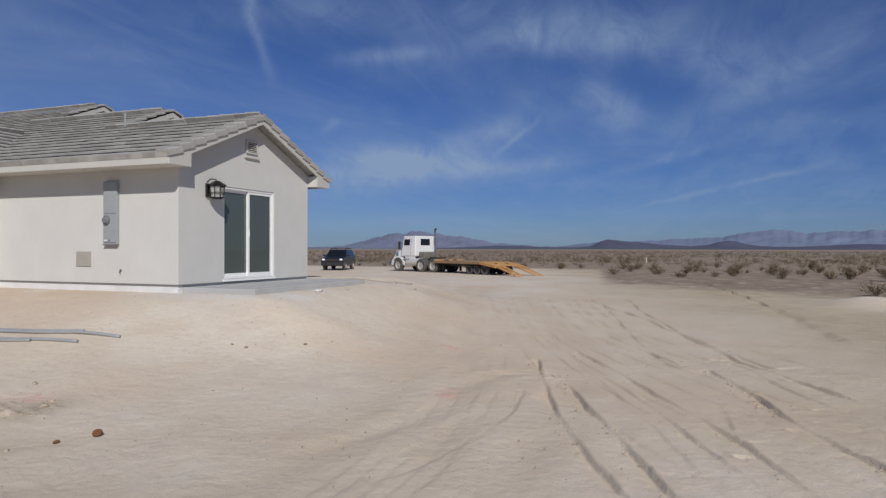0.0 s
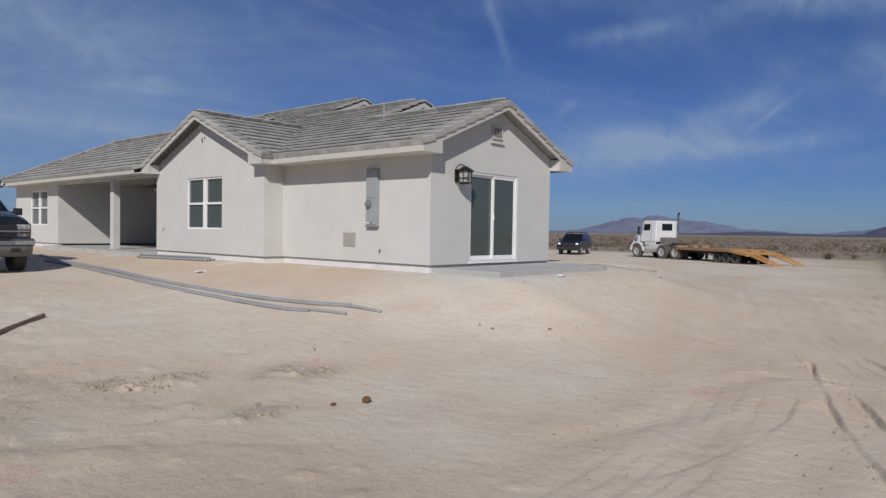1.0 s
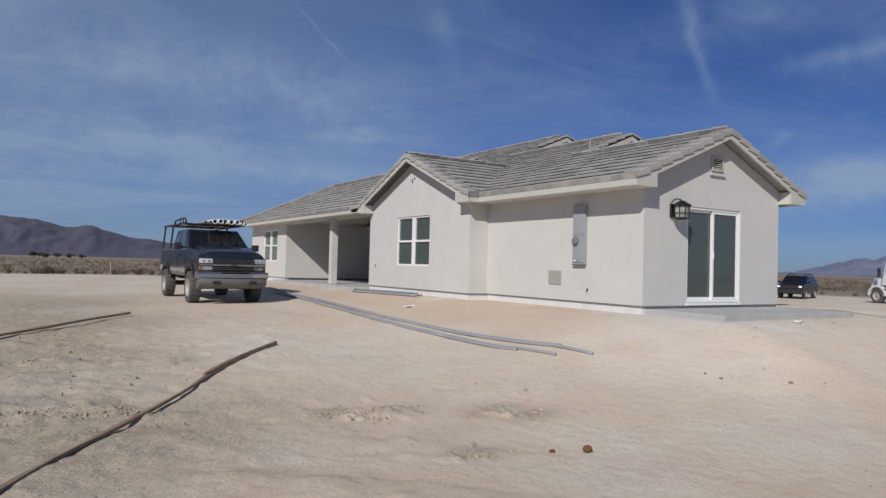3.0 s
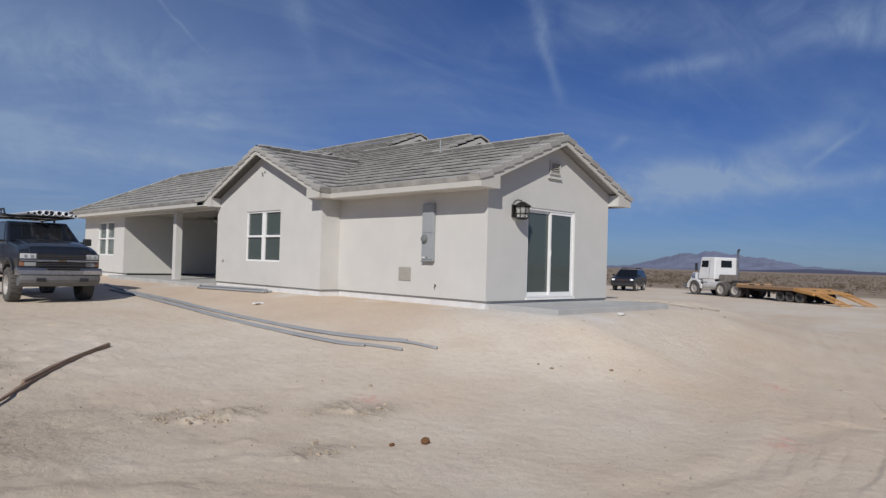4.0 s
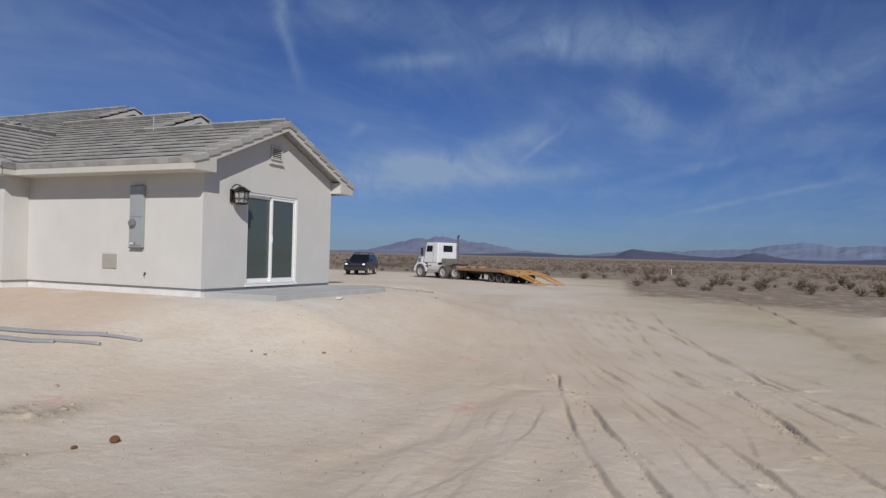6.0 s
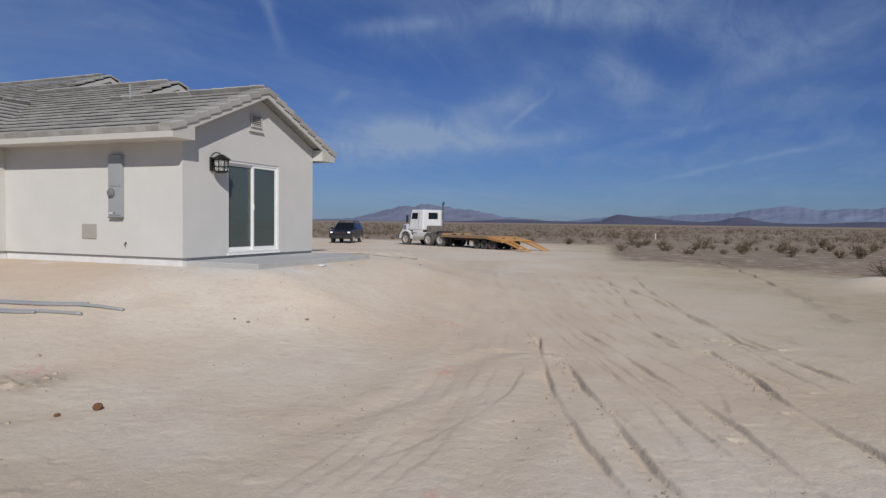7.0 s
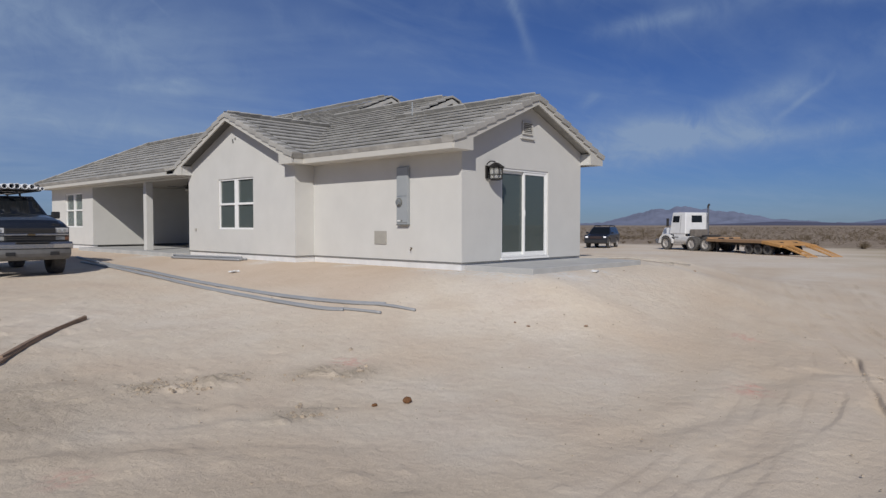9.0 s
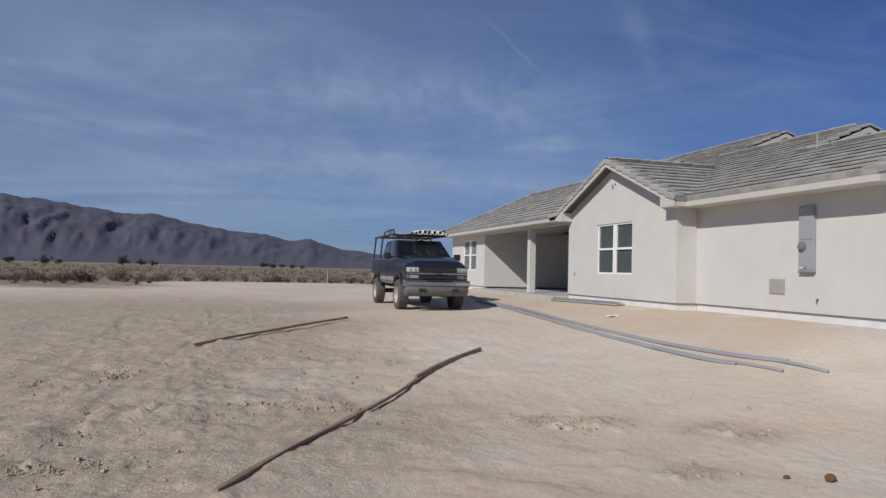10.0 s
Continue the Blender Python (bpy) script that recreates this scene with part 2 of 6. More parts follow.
    h = maths(t, "ADD", h, maths(t, "MULTIPLY", n2, 0.7))
    n5 = lump_noise(t, co, 17.0, 5.0, 0.7)
    h = maths(t, "ADD", h, maths(t, "MULTIPLY", maths(t, "MULTIPLY", n5, churn.outputs["Fac"]), 1.1))
    bn = node(t, "ShaderNodeBump", Strength=0.6, Distance=0.05)
    t.links.new(h, bn.inputs["Height"])
    t.links.new(bn.outputs[0], b.inputs["Normal"])
    return m


STUCCO = material("stucco", (0.56, 0.553, 0.522), 0.92, spread=0.035, scale=1.6, fine=220, bump=0.35, depth=0.006)
TRIM = material("trim_paint", (0.50, 0.485, 0.44), 0.7, spread=0.04, scale=3, fine=90, bump=0.1)
STEM = material("stem_wall_wash", (0.66, 0.66, 0.65), 0.95, spread=0.08, scale=3.5, fine=120, bump=0.3)
SCREED = material("screed_metal", (0.16, 0.16, 0.15), 0.6, spread=0.1)
TILE = material("concrete_roof_tile", (0.35, 0.34, 0.315), 0.9, spread=0.26, scale=2.6, fine=60, bump=0.4, random_tint=0.15)
DECK = material("roof_underlay", (0.10, 0.10, 0.095), 0.95, spread=0.2)
VINYL = material("white_vinyl", (0.80, 0.80, 0.78), 0.4, spread=0.03, bump=0.03)
PANE = glass_material("window_glass", (0.15, 0.185, 0.175))
CONCRETE = material("slab_concrete", (0.42, 0.42, 0.405), 0.9, spread=0.12, scale=1.8, fine=80, bump=0.3)
STEELBOX = material("grey_enamel", (0.30, 0.32, 0.33), 0.45, spread=0.06, scale=3, bump=0.05)
BEIGE = material("beige_plate", (0.34, 0.325, 0.285), 0.6, spread=0.08)
BRONZE = material("dark_bronze", (0.022, 0.020, 0.018), 0.45, metal=0.4, spread=0.2)
FROST = glass_material("seeded_glass", (0.85, 0.85, 0.8), 0.25, 0.8)
# Low grey: the dimness of the closed rooms is put into this colour.
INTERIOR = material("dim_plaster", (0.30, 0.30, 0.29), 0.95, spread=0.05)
PVC = material("grey_conduit", (0.29, 0.30, 0.31), 0.5, spread=0.1, scale=2, bump=0.05)
WHITE_PVC = material("white_plastic_pipe", (0.78, 0.79, 0.80), 0.35, spread=0.05, bump=0.03)
RUST = material("weathered_timber", (0.28, 0.195, 0.135), 0.85, spread=0.35, scale=4, fine=60, bump=0.5)
GROUND = ground_material()


# ---- building blocks ----
def box(bm, x0, x1, y0, y1, z0, z1):
    m = Matrix.LocRotScale(((x0 + x1) / 2, (y0 + y1) / 2, (z0 + z1) / 2), None, (abs(x1 - x0), abs(y1 - y0), abs(z1 - z0)))
    return bmesh.ops.create_cube(bm, size=1, matrix=m)["verts"]


def bevel(bm, width, segments=2):
    bmesh.ops.bevel(bm, geom=bm.edges[:], offset=width, segments=segments, profile=0.5, affect="EDGES", clamp_overlap=True)
    return bm


def boxed(x0, x1, y0, y1, z0, z1, soft=0.0):
    bm = bmesh.new()
    box(bm, x0, x1, y0, y1, z0, z1)
    return bevel(bm, soft) if soft else bm


def prism(bm, points, shift):
    """A solid from a flat outline of 3D points, drawn out by shift."""
    a = [bm.verts.new(p) for p in points]
    b = [bm.verts.new(Vector(p) + Vector(shift)) for p in points]
    n = len(a)
    faces = [bm.faces.new(a[::-1]), bm.faces.new(b)]
    faces += [bm.faces.new((a[i], a[(i + 1) % n], b[(i + 1) % n], b[i])) for i in range(n)]
    bmesh.ops.recalc_face_normals(bm, faces=faces)
    return bm


def rod(bm, p, q, r, sides=10, r2=None):
    p, q = Vector(p), Vector(q)
    m = Matrix.Translation((p + q) / 2) @ (q - p).to_track_quat("Z", "Y").to_matrix().to_4x4()
    bmesh.ops.create_cone(bm, cap_ends=True, segments=sides, radius1=r, radius2=r if r2 is None else r2, depth=(q - p).length, matrix=m)
    return bm


def tube(bm, points, r, sides=8):
    """A bent round bar through points."""
    rings = []
    pts = [Vector(p) for p in points]
    for i, p in enumerate(pts):
        way = (pts[min(i + 1, len(pts) - 1)] - pts[max(i - 1, 0)]).normalized()
        q = way.to_track_quat("Z", "Y").to_matrix()
        rings.append([bm.verts.new(p + q @ Vector((r * math.cos(a), r * math.sin(a), 0))) for a in (2 * math.pi * k / sides for k in range(sides))])
    for a, b in zip(rings, rings[1:]):
        for k in range(sides):
            bm.faces.new((a[k], a[(k + 1) % sides], b[(k + 1) % sides], b[k]))
    bm.faces.new(rings[0][::-1])
    bm.faces.new(rings[-1])
    return bm


def smooth_line(points, steps=6):
    """More points on a soft curve through the given ones."""
    P = [Vector(p) for p in points]
    P = [2 * P[0] - P[1], *P, 2 * P[-1] - P[-2]]
    out = []
    for i in range(1, len(P) - 2):
        a, b, c, d = P[i - 1:i + 3]
        for k in range(steps):
            u = k / steps
            out.append(0.5 * (2 * b + (c - a) * u + (2 * a - 5 * b + 4 * c - d) * u * u + (3 * b - a - 3 * c + d) * u ** 3))
    return out + [P[-2]]


def part(name, bm, mat, parent=None, label="", smooth=False):
    me = bpy.data.meshes.new(name)
    bm.to_mesh(me)
    bm.free()
    if smooth:
        me.shade_smooth()
    me.materials.append(mat)
    ob = new(name, me)
    ob.parent = parent
    if label:
        tagged(ob, label)
    return ob


def thing(name, m=None, label="", category="", group="", kind=""):
    ob = new(name)
    ob.empty_display_size = 0.2
    if m is not None:
        ob.matrix_basis = m
    return tagged(ob, label, category, group, kind)


def single(name, bm, mat, label, category, kind="", group="", smooth=False):
    return tagged(part(name, bm, mat, None, "", smooth), label, category, group, kind)


# ---- ground ----
def ease(a, b, v):
    t = np.clip((v - a) / (b - a), 0, 1)
    return t * t * (3 - 2 * t)


def land(x, y):
    """The height of the ground: a graded pad round the house on a gentle plain."""
    b = -1.22 + 0.69 * ease(-4, 10, y) * (1 - ease(-2, 8, x)) * (1 - ease(30, 70, np.hypot(x, y - 5))) + 0.12 * ease(0, 35, x)
    dx = np.maximum(np.maximum(-0.6 - x, x - 9), 0)
    dy = np.maximum(np.maximum(-y, y - 24), 0)
    f = np.exp(-(np.hypot(dx, dy) / 2.6) ** 1.5)
    sx, sy = np.maximum(np.maximum(1.7 * (0.1 - x), 0.75 * (x - 4.6)), 0), np.maximum(np.maximum(-1.8 - y, y), 0)
    f = 1 - (1 - f) * (1 - np.exp(-(np.maximum(np.hypot(sx, sy) - 0.1, 0) / 2.0) ** 1.6))
    return b + (-0.22 - b) * f


def at_ground(x, y):
    return float(land(np.float64(x), np.float64(y)))


TRACKS = [  # wheel ruts: line, half width, depth
    ([(0.83, -7.09), (-0.39, -7.45), (-1.74, -7.86), (-2.85, -8.24), (-4.1, -8.71), (-4.95, -9.13), (-5.76, -9.54), (-7.2, -10.3)], 0.045, 0.06),
    ([(-0.45, -7.46), (-0.8, -7.75), (-1.41, -8.13), (-2.32, -8.45), (-3.78, -9.08), (-4.98, -9.55), (-7.0, -10.5)], 0.05, 0.06),
    ([(0.9, -9.8), (0.0, -10.1), (-1.0, -10.43), (-2.08, -10.65), (-3.54, -11.18), (-4.6, -11.7)], 0.06, 0.05),
    ([(5.76, -6.05), (3.28, -6.94), (0.33, -8.4), (-2.06, -9.53), (-3.76, -10.3), (-5.16, -10.79), (-6.6, -11.4)], 0.035, 0.045),
    ([(-0.27, -8.28), (-1.11, -8.76), (-2.58, -9.38), (-4.26, -10.06), (-5.26, -10.48)], 0.03, 0.03),
    ([(14.45, -5.72), (12.4, -6.4), (10.94, -7.01), (9.27, -7.86)], 0.06, 0.04),
    ([(4.75, -7.69), (3.06, -8.42), (1.59, -9.15), (0.08, -9.95)], 0.035, 0.035),
    ([(10.5, -7.3), (7.07, -8.63), (4.54, -9.5), (1.66, -10.45), (-0.95, -11.64)], 0.045, 0.045),
    ([(4.85, -9.6), (3.59, -10.33), (2.2, -11.2), (0.72, -11.92)], 0.04, 0.024),
    ([(8.66, -3.72), (6.11, -4.93), (4.41, -5.99)], 0.055, 0.032),
    ([(4.91, -4.08), (3.93, -5.0), (2.89, -5.67), (1.66, -6.51), (0.74, -7.12)], 0.04, 0.02),
    ([(-1.65, -9.96), (-2.26, -10.03), (-2.96, -10.08)], 0.03, 0.02),
    ([(2.02, -9.94), (1.37, -10.36), (-0.25, -10.79), (-1.93, -11.47)], 0.045, 0.022),
    ([(-0.51, -6.99), (-1.74, -6.79), (-3.61, -6.79), (-4.65, -6.64), (-5.29, -6.41)], 0.2, 0.03),
    ([(-1.1, -7.2), (-1.8, -7.55), (-2.54, -7.67), (-3.65, -7.74), (-4.79, -7.56), (-5.56, -7.38)], 0.05, 0.018),
    ([(20, 0), (10, -2.6), (4, -4.7), (-1, -6.4), (-4.6, -7.4), (-8, -7.6), (-12, -6.5)], 0.22, 0.022),
    ([(20, 1), (10, -2.0), (4, -3.9), (-1, -5.5), (-4.6, -6.4), (-8, -6.4), (-12, -5.3)], 0.22, 0.018),
    ([(14, -3.2), (6, -6.2), (1, -7.8), (-3, -8.2), (-6.5, -8.4)], 0.24, 0.02),
    ([(-14, -6), (-12.8, -2), (-12, 2), (-11.4, 6), (-12, 12), (-14, 20)], 0.10, 0.014),
    ([(-15.8, -6), (-14.5, -2), (-13.7, 2), (-13.2, 6), (-13.8, 12), (-16, 20)], 0.10, 0.014),
    ([(-9.5, -3.5), (-11, 0), (-13.6, 2.4), (-17, 3.4)], 0.10, 0.012),
]
# fainter parallel wheel lines sweeping round from the track
for k in range(9):
    g = 0.42 * k + 0.1 * math.sin(k * 2.3)
    TRACKS.append(([(13.5 + 0.3 * k, -2.2 - 0.9 * g), (8.6, -3.8 - g), (4.2, -5.5 - g), (0.2 + 0.1 * k, -7.2 - 1.15 * g), (-3.4 + 0.25 * k, -9.0 - 1.2 * g), (-6.0 + 0.4 * k, -10.8 - 1.2 * g)], 0.03 + 0.012 * (k % 3), 0.016 + 0.006 * (k % 2)))
for k in range(5):
    g = 0.5 * k
    TRACKS.append(([(16, 0.2 - g), (10, -2.3 - 0.7 * g), (4, -4.4 - 0.6 * g), (-1, -6.0 - 0.5 * g), (-5, -6.9 - 0.4 * g), (-9, -7.0 - 0.3 * g)], 0.045, 0.008)
    )


# long thin lines that fan out where vehicles turn in from the track
for line, half, deep in (
        ([(22, 3.2), (9.78, -1.91), (2.58, -5.7), (0.9, -6.96)], 0.045, 0.022),
        ([(24, -3.6), (13.28, -6.3), (2.13, -8.9), (1.11, -9.84)], 0.04, 0.02),
        ([(10, -4.4), (3.28, -6.85), (-2.17, -8.95), (-4.91, -9.92), (-7.2, -10.6)], 0.03, 0.014),
        ([(28.9, -9.4), (15.7, -11.4), (4.5, -12.5)], 0.12, 0.05),
        ([(16, -6.8), (8.96, -8.3), (2.45, -10.28), (0.14, -11.82)], 0.06, 0.03),
        ([(-16, -4.6), (-12.6, -2.9), (-10.6, -2.6), (-8.2, -3.6), (-6.6, -5.2)], 0.13, 0.012),
        ([(-16, -3.2), (-12.4, -1.5), (-10.2, -1.3), (-7.6, -2.4), (-5.6, -4.4)], 0.13, 0.012),
        ([(-15.2, -7), (-13.2, -4.2), (-12.4, -1.0), (-12.6, 3), (-13.6, 8)], 0.12, 0.012),
        ([(-14.2, -7), (-12.1, -4.4), (-11.2, -1.2), (-11.5, 3), (-12.4, 8)], 0.12, 0.012)):
    TRACKS.append((line, half, deep))


CLOD_SPOTS = [  # small heaps of broken dirt
    (-12.07, -0.62), (-11.79, -0.51), (-11.52, -0.69), (-11.33, -0.82), (-11.0, -1.34), (-10.65, -0.14), (-10.04, -0.35), (-9.77, -0.52), (-12.38, -1.01), (-12.5, -2.36), (-11.85, -2.4), (-13.31, 1.04), (-12.63, 0.68), (-9.95, 2.5), (-8.35, 1.9), (-7.34, -1.57), (-11.11, -0.34), (-9.43, -0.56), (-12.36, 1.47)]


def make_ground():
    def steps(stretches, far):
        out = []
        for a, b, s in stretches:
            out += list(np.arange(a, b, s))
        edge = out[-1]
        step = stretches[-1][2]
        while edge < far:
            step *= 1.22
            edge += step
            out.append(edge)
        lead, edge, step = [], out[0], stretches[0][2]
        while edge > -far:
            step *= 1.22
            edge -= step
            lead.append(edge)
        return np.array(lead[::-1] + out)
    xs = steps([(-17, -13.4, 0.12), (-13.4, -7.2, 0.05), (-7.2, 2.4, 0.026), (2.4, 14, 0.09), (14, 40, 0.45)], 4800)
    ys = steps([(-15, -11.6, 0.12), (-11.6, -6.6, 0.026), (-6.6, 6, 0.06), (6, 16, 0.12), (16, 40, 0.6)], 4800)
    X, Y = np.meshgrid(xs, ys)
    Z = land(X, Y)
    near = 1 - ease(25, 60, np.hypot(X, Y))
    rng = np.random.default_rng(4)

    def waves(n, lo, hi, size):
        total = np.zeros_like(X)
        for _ in range(n):
            a, k = rng.uniform(0, math.tau), math.tau / rng.uniform(lo, hi)
            total += np.sin(k * (X * math.cos(a) + Y * math.sin(a)) + rng.uniform(0, math.tau) + 1.3 * np.sin(0.37 * k * (Y * math.cos(a) - X * math.sin(a))))
        return total * size / n
    off_pad = 1 - np.exp(-(np.hypot(np.maximum(np.maximum(-0.9 - X, X - 9), 0), np.maximum(np.maximum(-0.6 - Y, Y - 24), 0)) / 0.8) ** 2)
    bumps = waves(9, 2.2, 6, 0.05) + waves(12, 0.6, 1.6, 0.022) + waves(14, 0.22, 0.5, 0.012) + waves(14, 0.13, 0.24, 0.006) * ease(6, 10, -X)
    rough = 0.5 + 0.45 * ease(7.5, 11, -X) * ease(-6, 0, Y)
    Z += bumps * near * off_pad * rough
    # churned clods
    for _ in range(2600):
        cx, cy = (rng.normal(-11.8, 2.4), rng.normal(1.0, 4.0))
        r, up = rng.uniform(0.03, 0.11), rng.uniform(-0.018, 0.026)
        i0, i1 = np.searchsorted(xs, (cx - 3 * r, cx + 3 * r))
        j0, j1 = np.searchsorted(ys, (cy - 3 * r, cy + 3 * r))
        gx, gy = X[j0:j1, i0:i1], Y[j0:j1, i0:i1]
        Z[j0:j1, i0:i1] += up * np.exp(-((gx - cx) ** 2 + (gy - cy) ** 2) / r ** 2)
    # softer heaps and hollows where machines have turned
    for _ in range(620):
        cx, cy = rng.normal(-11.4, 2.2), rng.normal(1.2, 3.4)
        r, up = rng.uniform(0.12, 0.36), rng.uniform(-0.034, 0.032)
        i0, i1 = np.searchsorted(xs, (cx - 3 * r, cx + 3 * r))
        j0, j1 = np.searchsorted(ys, (cy - 3 * r, cy + 3 * r))
        gx, gy = X[j0:j1, i0:i1], Y[j0:j1, i0:i1]
        Z[j0:j1, i0:i1] += up * np.exp(-((gx - cx) ** 2 + (1.6 * (gy - cy)) ** 2) / r ** 2)
    for sx, sy in CLOD_SPOTS + [(-6.6, -1.86), (-12.72, -1.42), (-6.66, -3.65), (-5.15, -2.75), (-5.5, -2.4)]:
        for _ in range(26):
            cx, cy, r, up = sx + rng.normal(0, 0.19), sy + rng.normal(0, 0.12), rng.uniform(0.03, 0.075), rng.uniform(-0.012, 0.036)
            i0, i1 = np.searchsorted(xs, (cx - 3 * r, cx + 3 * r))
            j0, j1 = np.searchsorted(ys, (cy - 3 * r, cy + 3 * r))
            gx, gy = X[j0:j1, i0:i1], Y[j0:j1, i0:i1]
            Z[j0:j1, i0:i1] += up * np.exp(-((gx - cx) ** 2 + (gy - cy) ** 2) / r ** 2)
    disturbed = np.zeros_like(X)
    for line, half, deep in TRACKS:
        pts = np.array([p[:2] for p in smooth_line([(*p, 0) for p in line], 12)])
        i0, i1 = np.searchsorted(xs, (pts[:, 0].min() - 1, pts[:, 0].max() + 1))
        j0, j1 = np.searchsorted(ys, (pts[:, 1].min() - 1, pts[:, 1].max() + 1))
        gx, gy = X[j0:j1, i0:i1], Y[j0:j1, i0:i1]
        best, side, along = np.full(gx.shape, 9.0), np.ones(gx.shape), np.zeros(gx.shape)
        for k, (a, b) in enumerate(zip(pts, pts[1:])):
            d = b - a
            u = np.clip(((gx - a[0]) * d[0] + (gy - a[1]) * d[1]) / (d @ d), 0, 1)
            ox, oy = gx - a[0] - u * d[0], gy - a[1] - u * d[1]
            r = np.hypot(ox, oy)
            lee = math.copysign(1, -d[1] * SUN_WAY.x + d[0] * SUN_WAY.y)
            sign = np.where((-d[1] * (gx - a[0]) + d[0] * (gy - a[1])) * lee >= 0, 1.0, -1.0)
            closer = r < best
            best, side, along = np.where(closer, r, best), np.where(closer, sign, side), np.where(closer, (k + u) / (len(pts) - 1), along)
        wob = 0.06 * np.sin(gx * 5.1 + half * 70) * np.sin(gy * 6.3)
        uneven = (0.6 + 0.4 * np.sin(gx * 2.1 + gy * 1.3 + half * 90)) * ease(0.0, 0.06, along) * ease(0.0, 0.06, 1 - along)
        soft = half > 0.18
        s = best * side + wob * (0.5 if soft else 0.25)
        over = ease(-0.022, 0.022, s)
        drop = -over * np.exp(-np.maximum(s, 0) / (3.2 * half)) + 0.55 * (1 - over) * np.exp(np.minimum(s, 0) / (3.5 * half))
        if soft:
            drop = -np.exp(-(s / half) ** 2) + 0.4 * np.exp(-((np.abs(s) - 1.9 * half) / (0.7 * half)) ** 2)
        Z[j0:j1, i0:i1] += uneven * deep * drop
        disturbed[j0:j1, i0:i1] = np.maximum(disturbed[j0:j1, i0:i1], (uneven if not soft else 1.0) * np.exp(-(best / (1.6 * half + 0.14)) ** 2))
    paint = np.zeros_like(X)
    for px, py, r in ((0.82, -5.5, 0.22), (-2.42, -6.7, 0.2), (-2.1, -6.6, 0.12), (-8.87, -3.84, 0.16), (-6.19, -8.09, 0.16), (-4.88, -2.3, 0.22)):
        paint = np.maximum(paint, np.exp(-(((X - px) ** 2 + (Y - py) ** 2) / r ** 2)))
    for mx, my, r, up in ((-6.6, -1.86, 0.28, 0.035), (-12.75, -1.4, 0.32, 0.07), (-9.9, 2.3, 0.3, 0.03), (15.0, -14.8, 1.3, 0.32)):
        Z += up * np.exp(-(((X - mx) ** 2 + (Y - my) ** 2) / r ** 2))
    spill = np.zeros_like(X)
    for px, py, r in ((-0.35, 0.6, 0.4), (-0.35, -0.15, 0.5), (-0.1, -0.8, 0.5), (0.0, -1.5, 0.45), (0.7, -2.05, 0.5), (1.9, -2.1, 0.3), (-0.9, 6.2, 0.35), (-0.5, 3.2, 0.25), (-1.2, 12.5, 0.6)):
        spill = np.maximum(spill, np.exp(-(((X - px) ** 2 + (Y - py) ** 2) / r ** 2)))
    fill = ease(0.0, 1.4, 3.3 + waves(5, 2, 5, 1.0) - np.hypot(np.maximum(-0.6 - X, 0), np.maximum(-Y, 0) * 3)) * (X < 0.2) * ease(-0.8, 0.8, Y)
    churned = ease(5.6, 11.0, -X + waves(6, 3, 9, 2.0)) * (1 - ease(9, 22, Y))
    for sx, sy in CLOD_SPOTS + [(-6.6, -1.86), (-12.72, -1.42), (-6.66, -3.65), (-5.15, -2.75), (-5.5, -2.4)]:
        churned = np.maximum(churned, 0.95 * np.exp(-(((X - sx) / 0.42) ** 2 + ((Y - sy) / 0.28) ** 2)))
    far = ease(45, 300, np.hypot(X, Y))
    Z += far * waves(8, 60, 400, 0.5)
    wild = wildness(X, Y, waves(8, 3, 14, 2.5))
    clay = ease(-1.5, 6.0, 0.305 * (X - 22) - 0.952 * (Y + 3) + waves(6, 3, 9, 2.2)) * ease(-9, -5, X)
    pale = np.exp(-(((X - 15.0) ** 2 / 6 + (Y + 14.8) ** 2 / 2.5)))
    clay, wild = clay * (1 - pale), wild * (1 - pale)
    me = bpy.data.meshes.new("ground")
    nx, ny = len(xs), len(ys)
    idx = np.arange(nx * ny).reshape(ny, nx)
    quads = np.stack([idx[:-1, :-1], idx[:-1, 1:], idx[1:, 1:], idx[1:, :-1]], -1).reshape(-1, 4)
    me.from_pydata(np.stack([X, Y, Z], -1).reshape(-1, 3).tolist(), [], quads.tolist())
    for name, values in (("wild", wild), ("disturbed", disturbed), ("paint", paint), ("churned", churned), ("spill", spill), ("fill", fill), ("clay", clay)):
        me.attributes.new(name, "FLOAT", "POINT").data.foreach_set("value", values.astype(np.float32).ravel())
    me.shade_smooth()
    me.materials.append(GROUND)
    return tagged(new("ground", me), "pale sandy graded desert dirt with wheel ruts", "ground", kind="structure")


def wildness(x, y, wobble=0.0):
    """1 in the untouched scrub, 0 on the graded lot and track."""
    edge = 23.5 - 0.041 * np.maximum(-4 - y, 0) ** 2 + 25 * ease(-6, 0, y)
    east = ease(-3, 4, x - np.maximum(edge, 12) + wobble)
    north = ease(-2, 3, np.minimum(y - 24, -15.5 - x + 0.0 * y) + wobble)
    north = np.maximum(north, ease(44, 52, y + 0.25 * x + wobble))
    west = np.maximum(ease(26, 32, -x + wobble), ease(28, 34, -y + wobble))
    return np.maximum(np.maximum(east, north), west)


make_ground()


